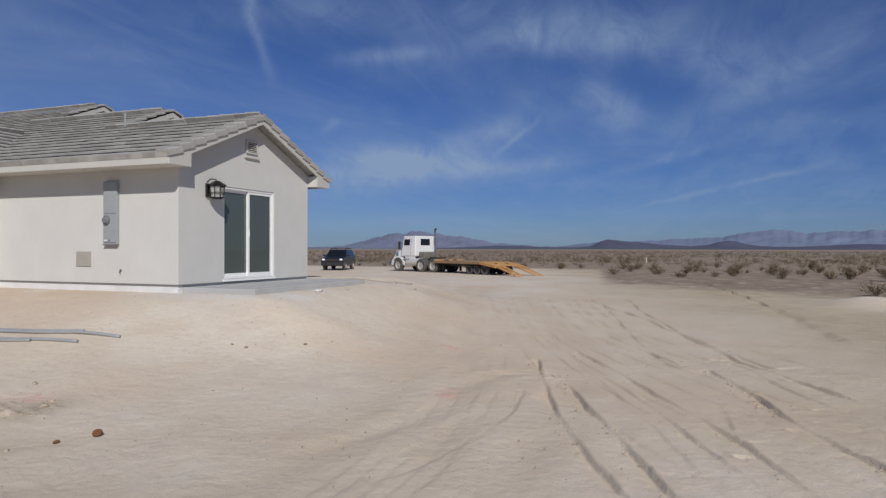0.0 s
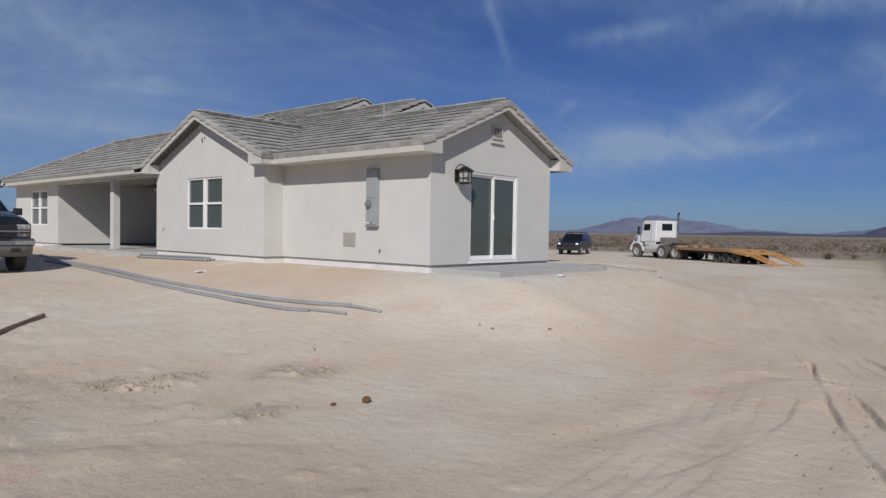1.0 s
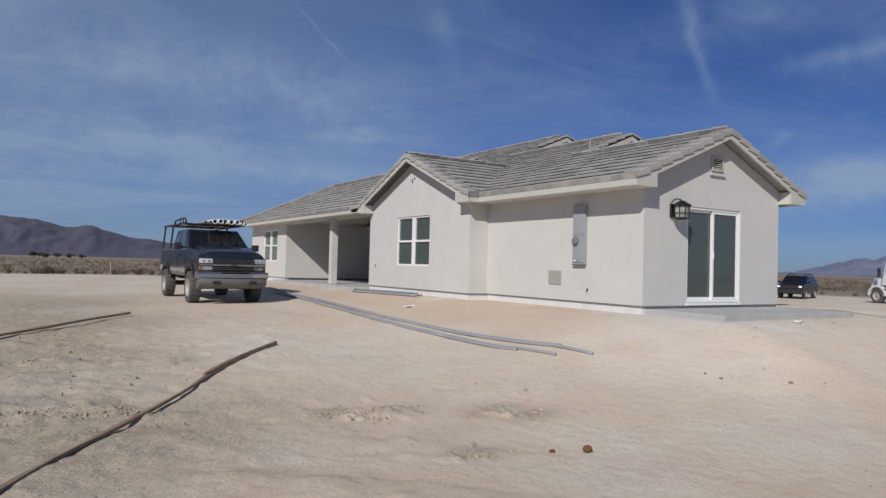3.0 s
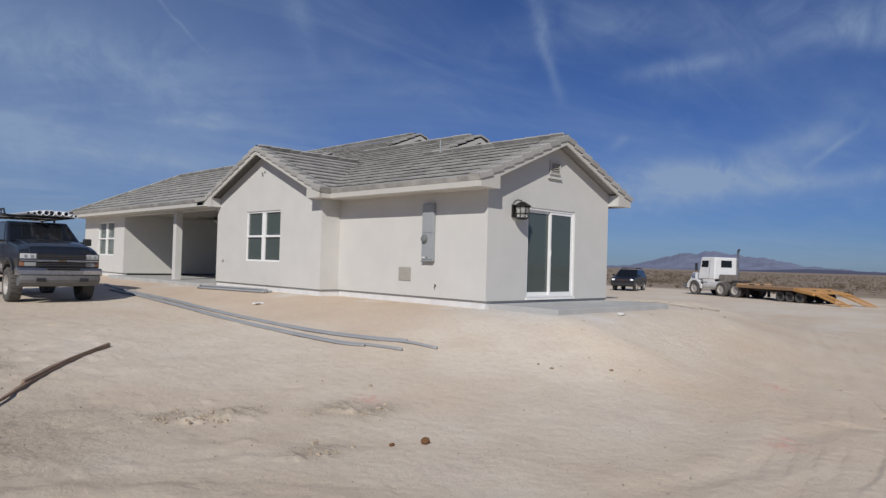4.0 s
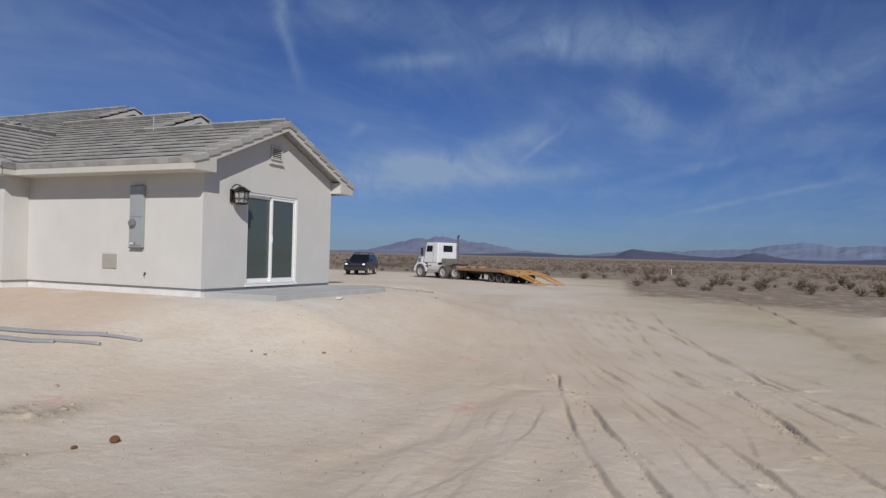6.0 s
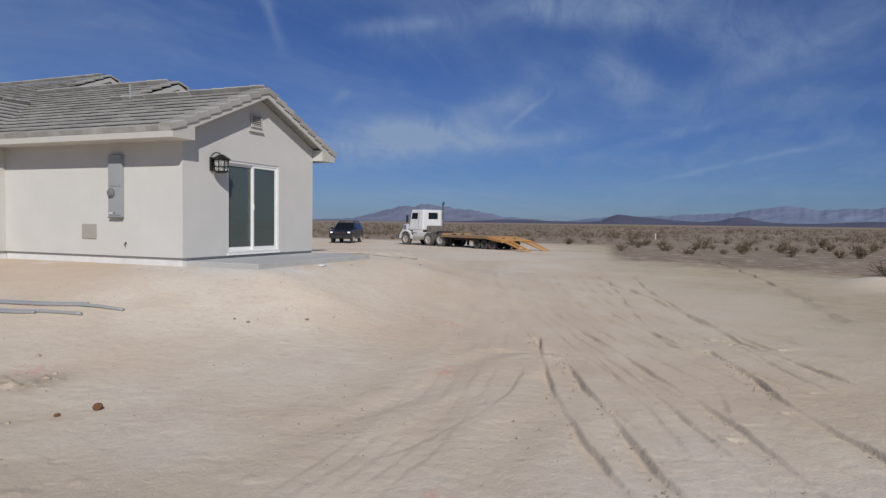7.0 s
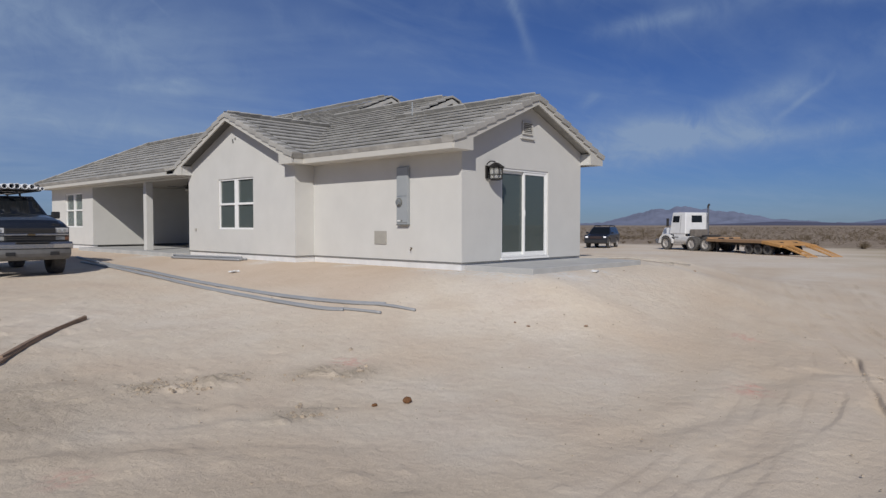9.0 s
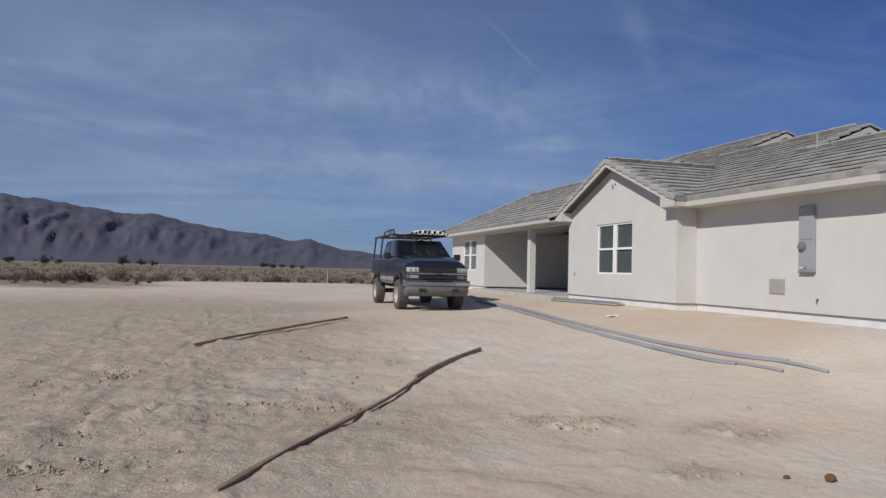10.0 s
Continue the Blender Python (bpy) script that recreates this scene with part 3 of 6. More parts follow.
def ridge_line(name, profile, dist, mat, label, seed, width, jag=0.05):
    """A range of hills seen far off. profile: (direction, degrees high) along its crest."""
    rng = random.Random(seed)
    eye = Vector((-10.5, -9.6, 0.7))
    cols, rows = 420, 36
    verts, faces = [], []
    off = rng.uniform(0, 100)
    dirs, ups = [p[0] for p in profile], [p[1] for p in profile]
    for i in range(cols + 1):
        a = dirs[0] + (dirs[-1] - dirs[0]) * i / cols
        top = float(np.interp(a, dirs, ups))
        top += jag * (0.5 + top * 0.5) * noise.fractal((a * 0.8 + off, 0, 0), 0.75, 2.1, 6)
        for j in range(rows + 1):
            v = j / rows
            d = dist - width * (1 - v)
            fold = noise.ridged_multi_fractal((a * 0.62 + off + 1.8 * v, v * 3.0, 3.0), 1.0, 2.1, 5, 1.0, 2.0) - 1.0
            w = float(ease(0.0, 0.55, v))
            lift = (1 - w) * 0.5 * v + w * (0.1 + 0.9 * v) + 0.14 * fold * w * (1 - v) ** 0.7
            r = radians(a)
            z = math.tan(radians(max(top, 0.0))) * dist * lift - 6 * (1 - v)
            verts.append((eye.x + d * math.cos(r), eye.y + d * math.sin(r), z - 1))
    for i in range(cols):
        for j in range(rows):
            p = i * (rows + 1) + j
            faces.append((p, p + 1, p + rows + 2, p + rows + 1))
    me = bpy.data.meshes.new(name)
    me.from_pydata(verts, [], faces)
    me.shade_smooth()
    me.materials.append(mat)
    return tagged(new(name, me), label, "mountain", kind="structure")


# The blue and pale haze of distance is put into these base colours.
MOUNT_NEAR = material("far_mountain_haze_grey", (0.078, 0.078, 0.105), 1.0, spread=0.22, scale=0.006, fine=0.03, bump=0.0)
MOUNT_BLUE = material("far_mountain_blue_haze", (0.15, 0.17, 0.24), 1.0, spread=0.3, scale=0.004, fine=0.03, bump=0.0)
MOUNT_PALE = material("far_mountain_pale_haze", (0.15, 0.185, 0.275), 1.0, spread=0.15, scale=0.004, fine=0.03, bump=0.0)
MOUNT_DARK = material("far_hill_dark_haze", (0.072, 0.076, 0.12), 1.0, spread=0.15, scale=0.006, fine=0.03, bump=0.0)
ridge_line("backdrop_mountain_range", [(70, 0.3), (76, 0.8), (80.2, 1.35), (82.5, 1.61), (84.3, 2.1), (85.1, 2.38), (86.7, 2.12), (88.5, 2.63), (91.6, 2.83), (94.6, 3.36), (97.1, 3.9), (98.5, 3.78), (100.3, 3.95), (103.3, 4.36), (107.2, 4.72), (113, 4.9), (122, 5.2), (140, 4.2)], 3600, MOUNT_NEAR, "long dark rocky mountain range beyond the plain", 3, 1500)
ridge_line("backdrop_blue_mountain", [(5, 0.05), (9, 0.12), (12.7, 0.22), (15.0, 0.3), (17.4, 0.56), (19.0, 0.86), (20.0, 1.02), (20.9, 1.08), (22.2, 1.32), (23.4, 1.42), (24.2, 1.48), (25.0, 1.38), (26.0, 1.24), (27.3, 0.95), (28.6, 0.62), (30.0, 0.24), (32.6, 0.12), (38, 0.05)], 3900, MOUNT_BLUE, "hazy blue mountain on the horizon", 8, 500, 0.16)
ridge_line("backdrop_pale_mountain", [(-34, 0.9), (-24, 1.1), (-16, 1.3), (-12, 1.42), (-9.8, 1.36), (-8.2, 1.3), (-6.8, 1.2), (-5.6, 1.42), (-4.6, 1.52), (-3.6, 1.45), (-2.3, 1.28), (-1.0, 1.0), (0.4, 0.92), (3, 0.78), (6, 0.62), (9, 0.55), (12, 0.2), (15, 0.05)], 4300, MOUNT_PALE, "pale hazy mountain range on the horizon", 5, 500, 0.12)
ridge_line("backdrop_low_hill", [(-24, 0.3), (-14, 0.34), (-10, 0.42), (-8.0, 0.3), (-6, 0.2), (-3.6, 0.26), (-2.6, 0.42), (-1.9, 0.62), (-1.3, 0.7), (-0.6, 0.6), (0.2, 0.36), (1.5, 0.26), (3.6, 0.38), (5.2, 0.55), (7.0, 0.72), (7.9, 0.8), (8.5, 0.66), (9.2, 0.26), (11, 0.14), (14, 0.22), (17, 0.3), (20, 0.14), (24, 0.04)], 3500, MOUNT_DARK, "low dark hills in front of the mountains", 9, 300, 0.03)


# ---- house ----
house = thing("house", None, "single-storey stucco house with grey tile roof, newly built", "house")
ZE, EAVE = 2.45, 0.57          # deck height at the eave, eave overhang
WB, YA0, YA1, XA = 4.63, 5.20, 10.98, -0.584
YC0, YC1 = 19.1, 23.8          # end room beyond the porch


def wall_mesh(fixed, axis, a0, a1, z0, z1, thick, holes=(), peak=None):
    """A wall along x (axis 'x', at y = fixed) or along y (axis 'y', at x = fixed), from a0 to a1, with openings (a, b, low, high) right through it and a gable peak (a, z)."""
    bm = bmesh.new()
    cuts = sorted({a0, a1, *(v for h in holes for v in h[:2])})
    rises = sorted({z0, z1, *(v for h in holes for v in h[2:])})
    made = {}

    def at(a, z):
        if (a, z) not in made:
            made[a, z] = bm.verts.new((a, fixed, z) if axis == "x" else (fixed, a, z))
        return made[a, z]
    for p, q in zip(cuts, cuts[1:]):
        for lo, hi in zip(rises, rises[1:]):
            if not any(h[0] < (p + q) / 2 < h[1] and h[2] < (lo + hi) / 2 < h[3] for h in holes):
                bm.faces.new((at(p, lo), at(q, lo), at(q, hi), at(p, hi)))
    if peak:
        pa, pz, rise = peak
        bm.faces.new([at(a, z1) for a in cuts] + [at(a1, z1 + rise), at(pa, pz), at(a0, z1 + rise)])
    moved = bmesh.ops.extrude_face_region(bm, geom=bm.faces[:])["geom"]
    bmesh.ops.translate(bm, vec=(0, thick, 0) if axis == "x" else (thick, 0, 0), verts=[v for v in moved if isinstance(v, bmesh.types.BMVert)])
    bmesh.ops.recalc_face_normals(bm, faces=bm.faces[:])
    return bm


T = 0.16
S1 = S2 = S3 = 0.42
DOOR = (1.34, 3.17, 0.0, 2.03)
WIN_A = (7.20, 9.12, 0.62, 2.08)
WIN_C = (20.25, 22.2, 0.65, 2.06)
under = ZE - 0.09
part("wall", wall_mesh(0, "x", 0, WB, -0.05, 2.3, T, [DOOR], (WB / 2, under + S1 * (WB / 2 + EAVE), under + S1 * EAVE - 2.3)), STUCCO, house, "cream stucco gable wall")
part("wall", wall_mesh(0, "y", T, YA0, -0.05, 2.55, T), STUCCO, house)
part("wall", wall_mesh(YA0, "x", XA, T, -0.05, 2.55, T), STUCCO, house)
part("wall", wall_mesh(XA, "y", YA0 + T, YA1, -0.05, 2.3, T, [WIN_A], ((YA0 + YA1) / 2, under + S1 * ((YA1 - YA0) / 2 + EAVE), under + S1 * EAVE - 2.3)), STUCCO, house, "cream stucco gable wall")
DEEP = 3.4
part("wall", wall_mesh(YA1 - T, "x", XA + T, DEEP, -0.13, 2.4, T), STUCCO, house)
part("wall", wall_mesh(DEEP, "y", YA1 - T, YC0 + T, -0.13, 2.4, T), STUCCO, house)
part("wall", wall_mesh(YC0, "x", XA, DEEP, -0.05, 2.4, T), STUCCO, house)
part("wall", wall_mesh(XA, "y", YC0 + T, YC1, -0.05, 2.4, T, [WIN_C]), STUCCO, house)
part("wall", wall_mesh(YC1, "x", XA, 13.9, -0.05, 2.4, T), STUCCO, house)
part("wall", wall_mesh(8.8, "y", 4.0, 9.9, -0.3, 2.4, T), STUCCO, house)
part("wall", wall_mesh(9.9, "x", 8.8, 13.9, -0.3, 2.4, T), STUCCO, house)
part("wall", wall_mesh(13.9, "y", 9.9, YC1 + T, -0.3, 2.4, T), STUCCO, house)
part("wall", wall_mesh(WB - T, "y", T, 4.0, -0.05, 2.4, T), STUCCO, house)
part("wall", wall_mesh(4.0, "x", WB - T, 8.8, -0.05, 2.4, T), STUCCO, house)
part("ceiling", boxed(XA + T, DEEP, YA1, YC0, 2.30, 2.36), material("tan_porch_ceiling", (0.30, 0.275, 0.24), 0.8, spread=0.06), house, "tan porch ceiling")

# stem walls and weep screeds along the feet of the walls
for x0, x1, y0, y1 in ((0.02, WB - 0.02, 0.02, T), (0.02, T, T, YA0), (XA + 0.02, T, YA0 + 0.02, YA0 + T), (XA + 0.02, XA + T, YA0 + T, YA1 - 0.02), (XA + 0.02, XA + T, YC0 + 0.02, YC1 - 0.02), (WB - T, WB - 0.02, T, 4.0)):
    part("stem_wall", boxed(x0, x1, y0, y1, -0.6, -0.075), STEM, house, "whitewashed concrete footing")
for x0, x1, y0, y1 in ((-0.008, WB + 0.008, -0.008, 0.05), (-0.008, 0.05, 0.05, YA0), (XA - 0.008, 0.05, YA0 - 0.008, YA0 + 0.05), (XA - 0.008, XA + 0.05, YA0 + 0.05, YA1), (XA - 0.008, XA + 0.05, YC0, YC1), (XA + 0.05, DEEP, YC0 - 0.008, YC0 + 0.04)):
    part("weep_screed", boxed(x0, x1, y0, y1, -0.075, -0.05), SCREED, house, "thin dark metal drip strip")
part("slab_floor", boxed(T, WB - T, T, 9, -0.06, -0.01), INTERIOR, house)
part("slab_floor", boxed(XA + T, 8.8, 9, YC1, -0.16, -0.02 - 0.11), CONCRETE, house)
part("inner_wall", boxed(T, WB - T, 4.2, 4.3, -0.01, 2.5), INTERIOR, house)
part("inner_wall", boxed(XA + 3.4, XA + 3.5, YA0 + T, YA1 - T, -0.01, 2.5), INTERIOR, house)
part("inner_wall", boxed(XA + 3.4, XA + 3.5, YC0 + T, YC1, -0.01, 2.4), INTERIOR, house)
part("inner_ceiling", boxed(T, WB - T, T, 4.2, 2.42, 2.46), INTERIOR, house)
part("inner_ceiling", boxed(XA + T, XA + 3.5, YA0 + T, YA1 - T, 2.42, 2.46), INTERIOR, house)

# porch post and beam
part("post", boxed(XA - 0.02, XA + 0.22, 14.08, 14.32, -0.13, 2.24, 0.01), STUCCO, house, "square stuccoed porch post")
part("beam", boxed(XA - 0.02, XA + 0.22, YA1, YC0, 2.24, 2.40, 0.008), STUCCO, house)
part("porch_slab", boxed(XA - 0.55, DEEP, YA1, YC0, -0.4, -0.128, 0.01), CONCRETE, house, "grey concrete porch slab")


def fascia(points, shift):
    bm = bmesh.new()
    prism(bm, points, shift)
    return bm


# eave boards, boxed soffits
FB, FT = 2.29, 2.44
XE, YE = -EAVE, YA0 - 0.37
part("eave_board", boxed(XE - 0.012, XE + 0.03, -0.275, YE + 0.03, FB, FT), TRIM, house, "painted wood fascia")
part("soffit", boxed(XE + 0.03, 0, 0.0, YE + 0.35, FB + 0.004, FB + 0.03), STUCCO, house)
part("eave_board", boxed(XA - EAVE + 0.0, XA - EAVE + 0.04, YA1 + 0.375, YC1 + 0.4, FB, FT), TRIM, house, "painted wood fascia")
part("eave_board", boxed(XA - EAVE, 9.4, YC1 + 0.36, YC1 + 0.4, FB, FT), TRIM, house)
part("soffit", boxed(XA - EAVE + 0.04, XA, YA1 + 0.0, YC1 + 0.36, FB + 0.01, FB + 0.035), STUCCO, house)
part("eave_board", boxed(XA - 0.28, XE + 0.04, YE, YE + 0.04, FB, FT), TRIM, house)
part("eave_board", boxed(WB + EAVE - 0.04, WB + EAVE, -0.28, 4.0, FB, FT), TRIM, house)


def rake(axis, edge, inner, centre, half, slope):
    """Boards under a gable's sloping edges, with boxed ends."""
    for side in (-1, 1):
        def at(a, z, off=0.0):
            return (centre + side * a, edge + off, z) if axis == "x" else (edge + off, centre + side * a, z)
        top = ZE - 0.015
        foot = half - EAVE - 0.01
        outline = [(0, top + slope * half), (half - 0.001, top), (half - 0.001, FB - 0.004), (foot, FB - 0.004), (foot, top + slope * (half - foot) - 0.13), (0, top + slope * half - 0.13)]
        way = (0, 0.04, 0) if axis == "x" else (0.04, 0, 0)
        part("rake_board", fascia([at(a, z) for a, z in outline], way), TRIM, house, "painted sloping gable fascia")
        deep = inner - edge - 0.04
        back = (0, deep, 0) if axis == "x" else (deep, 0, 0)
        end = [(half - 0.05, FT - 0.03), (half - 0.05, FB), (foot + 0.01, FB), (foot + 0.01, FT + slope * (half - foot) - 0.12)]
        part("boxed_eave_end", fascia([at(a, z, 0.04) for a, z in end], back), STUCCO, house)


rake("x", -0.315, 0.0, WB / 2, WB / 2 + EAVE, S1)
HALF_A = (YA1 - YA0) / 2 + 0.37
YR = (YA0 + YA1) / 2
rake("y", XA - 0.345, XA, YR, HALF_A, S1)

# ---- roof ----
roof = part("roof", boxed(0.4, 4.2, 0.3, 3.4, 2.5, 2.56), DECK, house, "low-pitched grey concrete tile roof")
EXPOSE, WIDE = 0.36, 0.33


def clip_poly(poly, region):
    """The part of a convex outline inside another, counter-clockwise one."""
    for (ax, ay), (bx, by) in zip(region, region[1:] + region[:1]):
        out = []
        for (px, py), (qx, qy) in zip(poly, poly[1:] + poly[:1]):
            p = (bx - ax) * (py - ay) - (by - ay) * (px - ax)
            q = (bx - ax) * (qy - ay) - (by - ay) * (qx - ax)
            if p >= 0:
                out.append((px, py))
            if p * q < 0:
                u = p / (p - q)
                out.append((px + u * (qx - px), py + u * (qy - py)))
        poly = out
        if len(poly) < 3:
            return []
    return poly


def tile_faces(poly, v0, jitter):
    def lift(v):
        return 0.080 - 0.048 * (v - v0) / EXPOSE + jitter
    top = [(u, v, lift(v)) for u, v in poly]
    low = [(u, v, lift(v) - (0.030 if v0 >= 0 else 0.105)) for u, v in poly]
    n = len(poly)
    return top + low, [tuple(range(n))] + [(i, i + n, (i + 1) % n + n, (i + 1) % n) for i in range(n)]


SHARED_TILE = None
tile_rng = random.Random(7)


def tiled_plane(origin, along, up, region, single_pieces):
    """Deck and tiles on one slope. region: outline in metres along the eave and up the slope, counter-clockwise."""
    global SHARED_TILE
    u, v = Vector(along).normalized(), Vector(up).normalized()
    n = u.cross(v)
    m = Matrix((( u.x, v.x, n.x, origin[0]), (u.y, v.y, n.y, origin[1]), (u.z, v.z, n.z, origin[2]), (0, 0, 0, 1)))
    bm = bmesh.new()
    prism(bm, [m @ Vector((a, b, -0.02)) for a, b in region], n * -0.06)
    part("roof_deck", bm, DECK, house)
    us, vs = [p[0] for p in region], [p[1] for p in region]
    verts, faces = [], []
    row = 0
    while row * EXPOSE < max(vs):
        v0 = row * EXPOSE - 0.03
        u0 = min(us) - (WIDE * 0.5 if row % 2 else 0)
        while u0 < max(us):
            full = [(u0 + 0.0015, v0), (u0 + WIDE - 0.0015, v0), (u0 + WIDE - 0.0015, v0 + EXPOSE + 0.03), (u0 + 0.0015, v0 + EXPOSE + 0.03)]
            cut = clip_poly(full, region) if row else clip_poly(full, [(a, b - 0.05 if b < 0.01 else b) for a, b in region])
            if cut:
                wob = tile_rng.uniform(-0.002, 0.004)
                whole = len(cut) == 4 and abs(abs(sum(p[0] * q[1] - q[0] * p[1] for p, q in zip(cut, cut[1:] + cut[:1]))) / 2 - (WIDE - 0.003) * (EXPOSE + 0.03)) < 1e-4
                if whole and single_pieces and row:
                    if SHARED_TILE is None:
                        SHARED_TILE = bpy.data.meshes.new("roof_tile")
                        a, b = tile_faces([(p - u0, q - v0) for p, q in full], 0.0, 0.0)
                        SHARED_TILE.from_pydata(a, [], b)
                        SHARED_TILE.materials.append(TILE)
                    ob = new("roof_tile", SHARED_TILE)
                    ob.parent = roof
                    ob.matrix_basis = m @ pose(u0, v0, wob, tile_rng.uniform(-0.25, 0.25), tile_rng.uniform(-0.2, 0.2), tile_rng.uniform(-0.2, 0.2))
                else:
                    a, b = tile_faces(cut, v0, wob)
                    base = len(verts)
                    verts += [tuple(m @ Vector(p)) for p in a]
                    faces += [tuple(base + k for k in f) for f in b]
            u0 += WIDE
        row += 1
    if verts:
        me = bpy.data.meshes.new("roof_tiles")
        me.from_pydata(verts, [], faces)
        me.materials.append(TILE)
        ob = new("roof_tiles", me)
        ob.parent = house
        tagged(ob, "weathered grey flat concrete tiles", kind="stuff")


def caps(p, q, radius=0.10, lift=0.045):
    """Ridge, hip or rake cap tiles laid one over another from p up to q."""
    p, q = Vector(p), Vector(q)
    count = max(2, round((q - p).length / 0.36))
    way = (q - p).normalized()
    turn = Matrix((Vector((0, 0, 1)).cross(way).normalized(), way, Vector((0, 0, 1)).cross(way).normalized().cross(way))).transposed().to_4x4()
    me = bpy.data.meshes.new("cap_tile")
    L = (q - p).length / count + 0.04
    ring = [(-1.25, -0.75), (-0.62, 0.0), (0.0, 0.25), (0.62, 0.0), (1.25, -0.75)]
    verts, faces = [], []
    for y, up in ((0, 0.014), (L, 0.0)):
        verts += [(a * radius, y, b * radius + up) for a, b in ring]
        verts += [(a * radius * 0.8, y, b * radius + up - 0.03) for a, b in ring]
    faces += [(i, i + 1, i + 11, i + 10) for i in range(4)] + [(i + 5, i, i + 1, i + 6) for i in range(4)] + [(i + 10, i + 11, i + 16, i + 15) for i in range(4)]
    faces += [(0, 5, 15, 10), (4, 14, 19, 9)]
    me.from_pydata(verts, [], faces)
    me.materials.append(TILE)
    for i in range(count):
        ob = new("cap_tile", me)
        ob.parent = roof
        ob.matrix_basis = Matrix.Translation(p + (q - p) * (i / count) + Vector((0, 0, lift))) @ turn @ pose(0, 0, tile_rng.uniform(-0.004, 0.006), 0, tile_rng.uniform(-2, 2), tile_rng.uniform(-0.8, 0.8))


def rake_tiles(p, q, inward, wide=0.29, drop=0.115, rise=0.11):
    """Wide angled tiles laid along a gable's sloping edge from p up to q."""
    p, q, side = Vector(p), Vector(q), Vector(inward)
    count = round((q - p).length / EXPOSE)
    way = (q - p).normalized()
    up = side.cross(way) if side.cross(way).z > 0 else way.cross(side)
    turn = Matrix((side, way, up)).transposed().to_4x4()
    L = (q - p).length / count
    profile = [(-0.03, -drop), (-0.03, 0.0), (-0.018, 0.012), (wide - 0.02, 0.012), (wide, 0.0), (wide, -0.03), (0.0, -0.03), (0.0, -drop)]
    n = len(profile)
    verts = [(a, y, b + up_by) for y, up_by in ((0.0, rise), (L + 0.03, rise - 0.045)) for a, b in profile]
    faces = [(i, (i + 1) % n, (i + 1) % n + n, i + n) for i in range(n)] + [tuple(range(n)), tuple(range(2 * n - 1, n - 1, -1))]
    me = bpy.data.meshes.new("rake_tile")
    me.from_pydata(verts, [], faces)
    me.materials.append(TILE)
    for i in range(count):
        ob = new("rake_tile", me)
        ob.parent = roof
        ob.matrix_basis = Matrix.Translation(p + way * (L * i)) @ turn @ pose(0, 0, tile_rng.uniform(0, 0.004), 0, tile_rng.uniform(-0.6, 0.6), tile_rng.uniform(-0.5, 0.5))


def slope_up(s):
    return math.sqrt(1 + s * s)


X1, X2, X3 = WB / 2, 4.38, 6.95
Y2, Y3, YN = 4.3, 9.8, 26.0
k1, k2, k3 = slope_up(S1), slope_up(S2), slope_up(S3)
# west slopes: u runs along -y, v up along +x
tiled_plane((XE, Y2, ZE), (0, -1, 0), (1, 0, S1), [(0, 0), (Y2 + 0.3, 0), (Y2 + 0.3, (X1 - XE) * k1), (0, (X1 - XE) * k1)], True)
tiled_plane((XE, Y3, ZE), (0, -1, 0), (1, 0, S2), [(0, 2.6 * k2), (Y3 - 4.9, 0), (Y3 - Y2, 0), (Y3 - Y2, (X2 - XE) * k2), (0, (X2 - XE) * k2)], True)
tiled_plane((XE, YN, ZE), (0, -1, 0), (1, 0, S3), [(1.27, 1.27 * k3), (YN - Y3, 1.27 * k3), (YN - Y3, (X3 - XE) * k3), (X3 - XE, (X3 - XE) * k3)], False)
# east slopes, turned away
for ridge_x, s, y0, y1 in ((X1, S1, -0.3, Y2), (X2, S2, Y2, Y3), (X3, S3, Y3, YN - 7.6)):
    top = ZE + s * (ridge_x - XE)
    bm = bmesh.new()
    prism(bm, [(ridge_x, y0, top), (2 * ridge_x - XE, y0, ZE), (2 * ridge_x - XE, y1, ZE), (ridge_x, y1, top)], (0, 0, -0.07))
    part("roof_deck", bm, TILE, house)
# little stepped gables
for ridge_x, s, y in ((X2, S2, Y2), (X3, S3, Y3)):
    top = ZE + s * (ridge_x - XE)
    bm = bmesh.new()
    prism(bm, [(0.4, y + 0.12, ZE + 0.1), (2 * ridge_x - 0.4, y + 0.12, ZE + 0.1), (ridge_x, y + 0.12, top - 0.05)], (0, 0.08, 0))
    part("gable_end", bm, STUCCO, house)
    for side in (-1, 1):
        bm = bmesh.new()
        half = 2.2 if y == Y2 else 1.6
        long = half - 0.2
        prism(bm, [(ridge_x, y - 0.02, top - 0.02), (ridge_x + side * long, y - 0.02, top - 0.02 - s * long), (ridge_x + side * long, y - 0.02, top - 0.14 - s * long), (ridge_x, y - 0.02, top - 0.16)], (0, 0.04, 0))
        part("rake_board", bm, TRIM, house)
        rake_tiles((ridge_x + side * (half - 0.2), y - 0.02, top - s * (half - 0.2)), (ridge_x, y - 0.02, top), (0, 1, 0), 0.30, 0.045, 0.105)
    caps((ridge_x, y + 0.3, top), (ridge_x, (Y3 if ridge_x == X2 else YN - 7.6), top))
# north hip of the middle roof
tiled_plane((2 * X3 - XE, YN, ZE), (-1, 0, 0), (0, -1, S3), [(2.0, 2.0 * k3), (2 * (X3 - XE) - 2.0, 2.0 * k3), (X3 - XE, (X3 - XE) * k3)], False)
caps((XE + 2.2, YN - 2.2, ZE + S3 * 2.2), (X3, YN - (X3 - XE), ZE + S3 * (X3 - XE)))
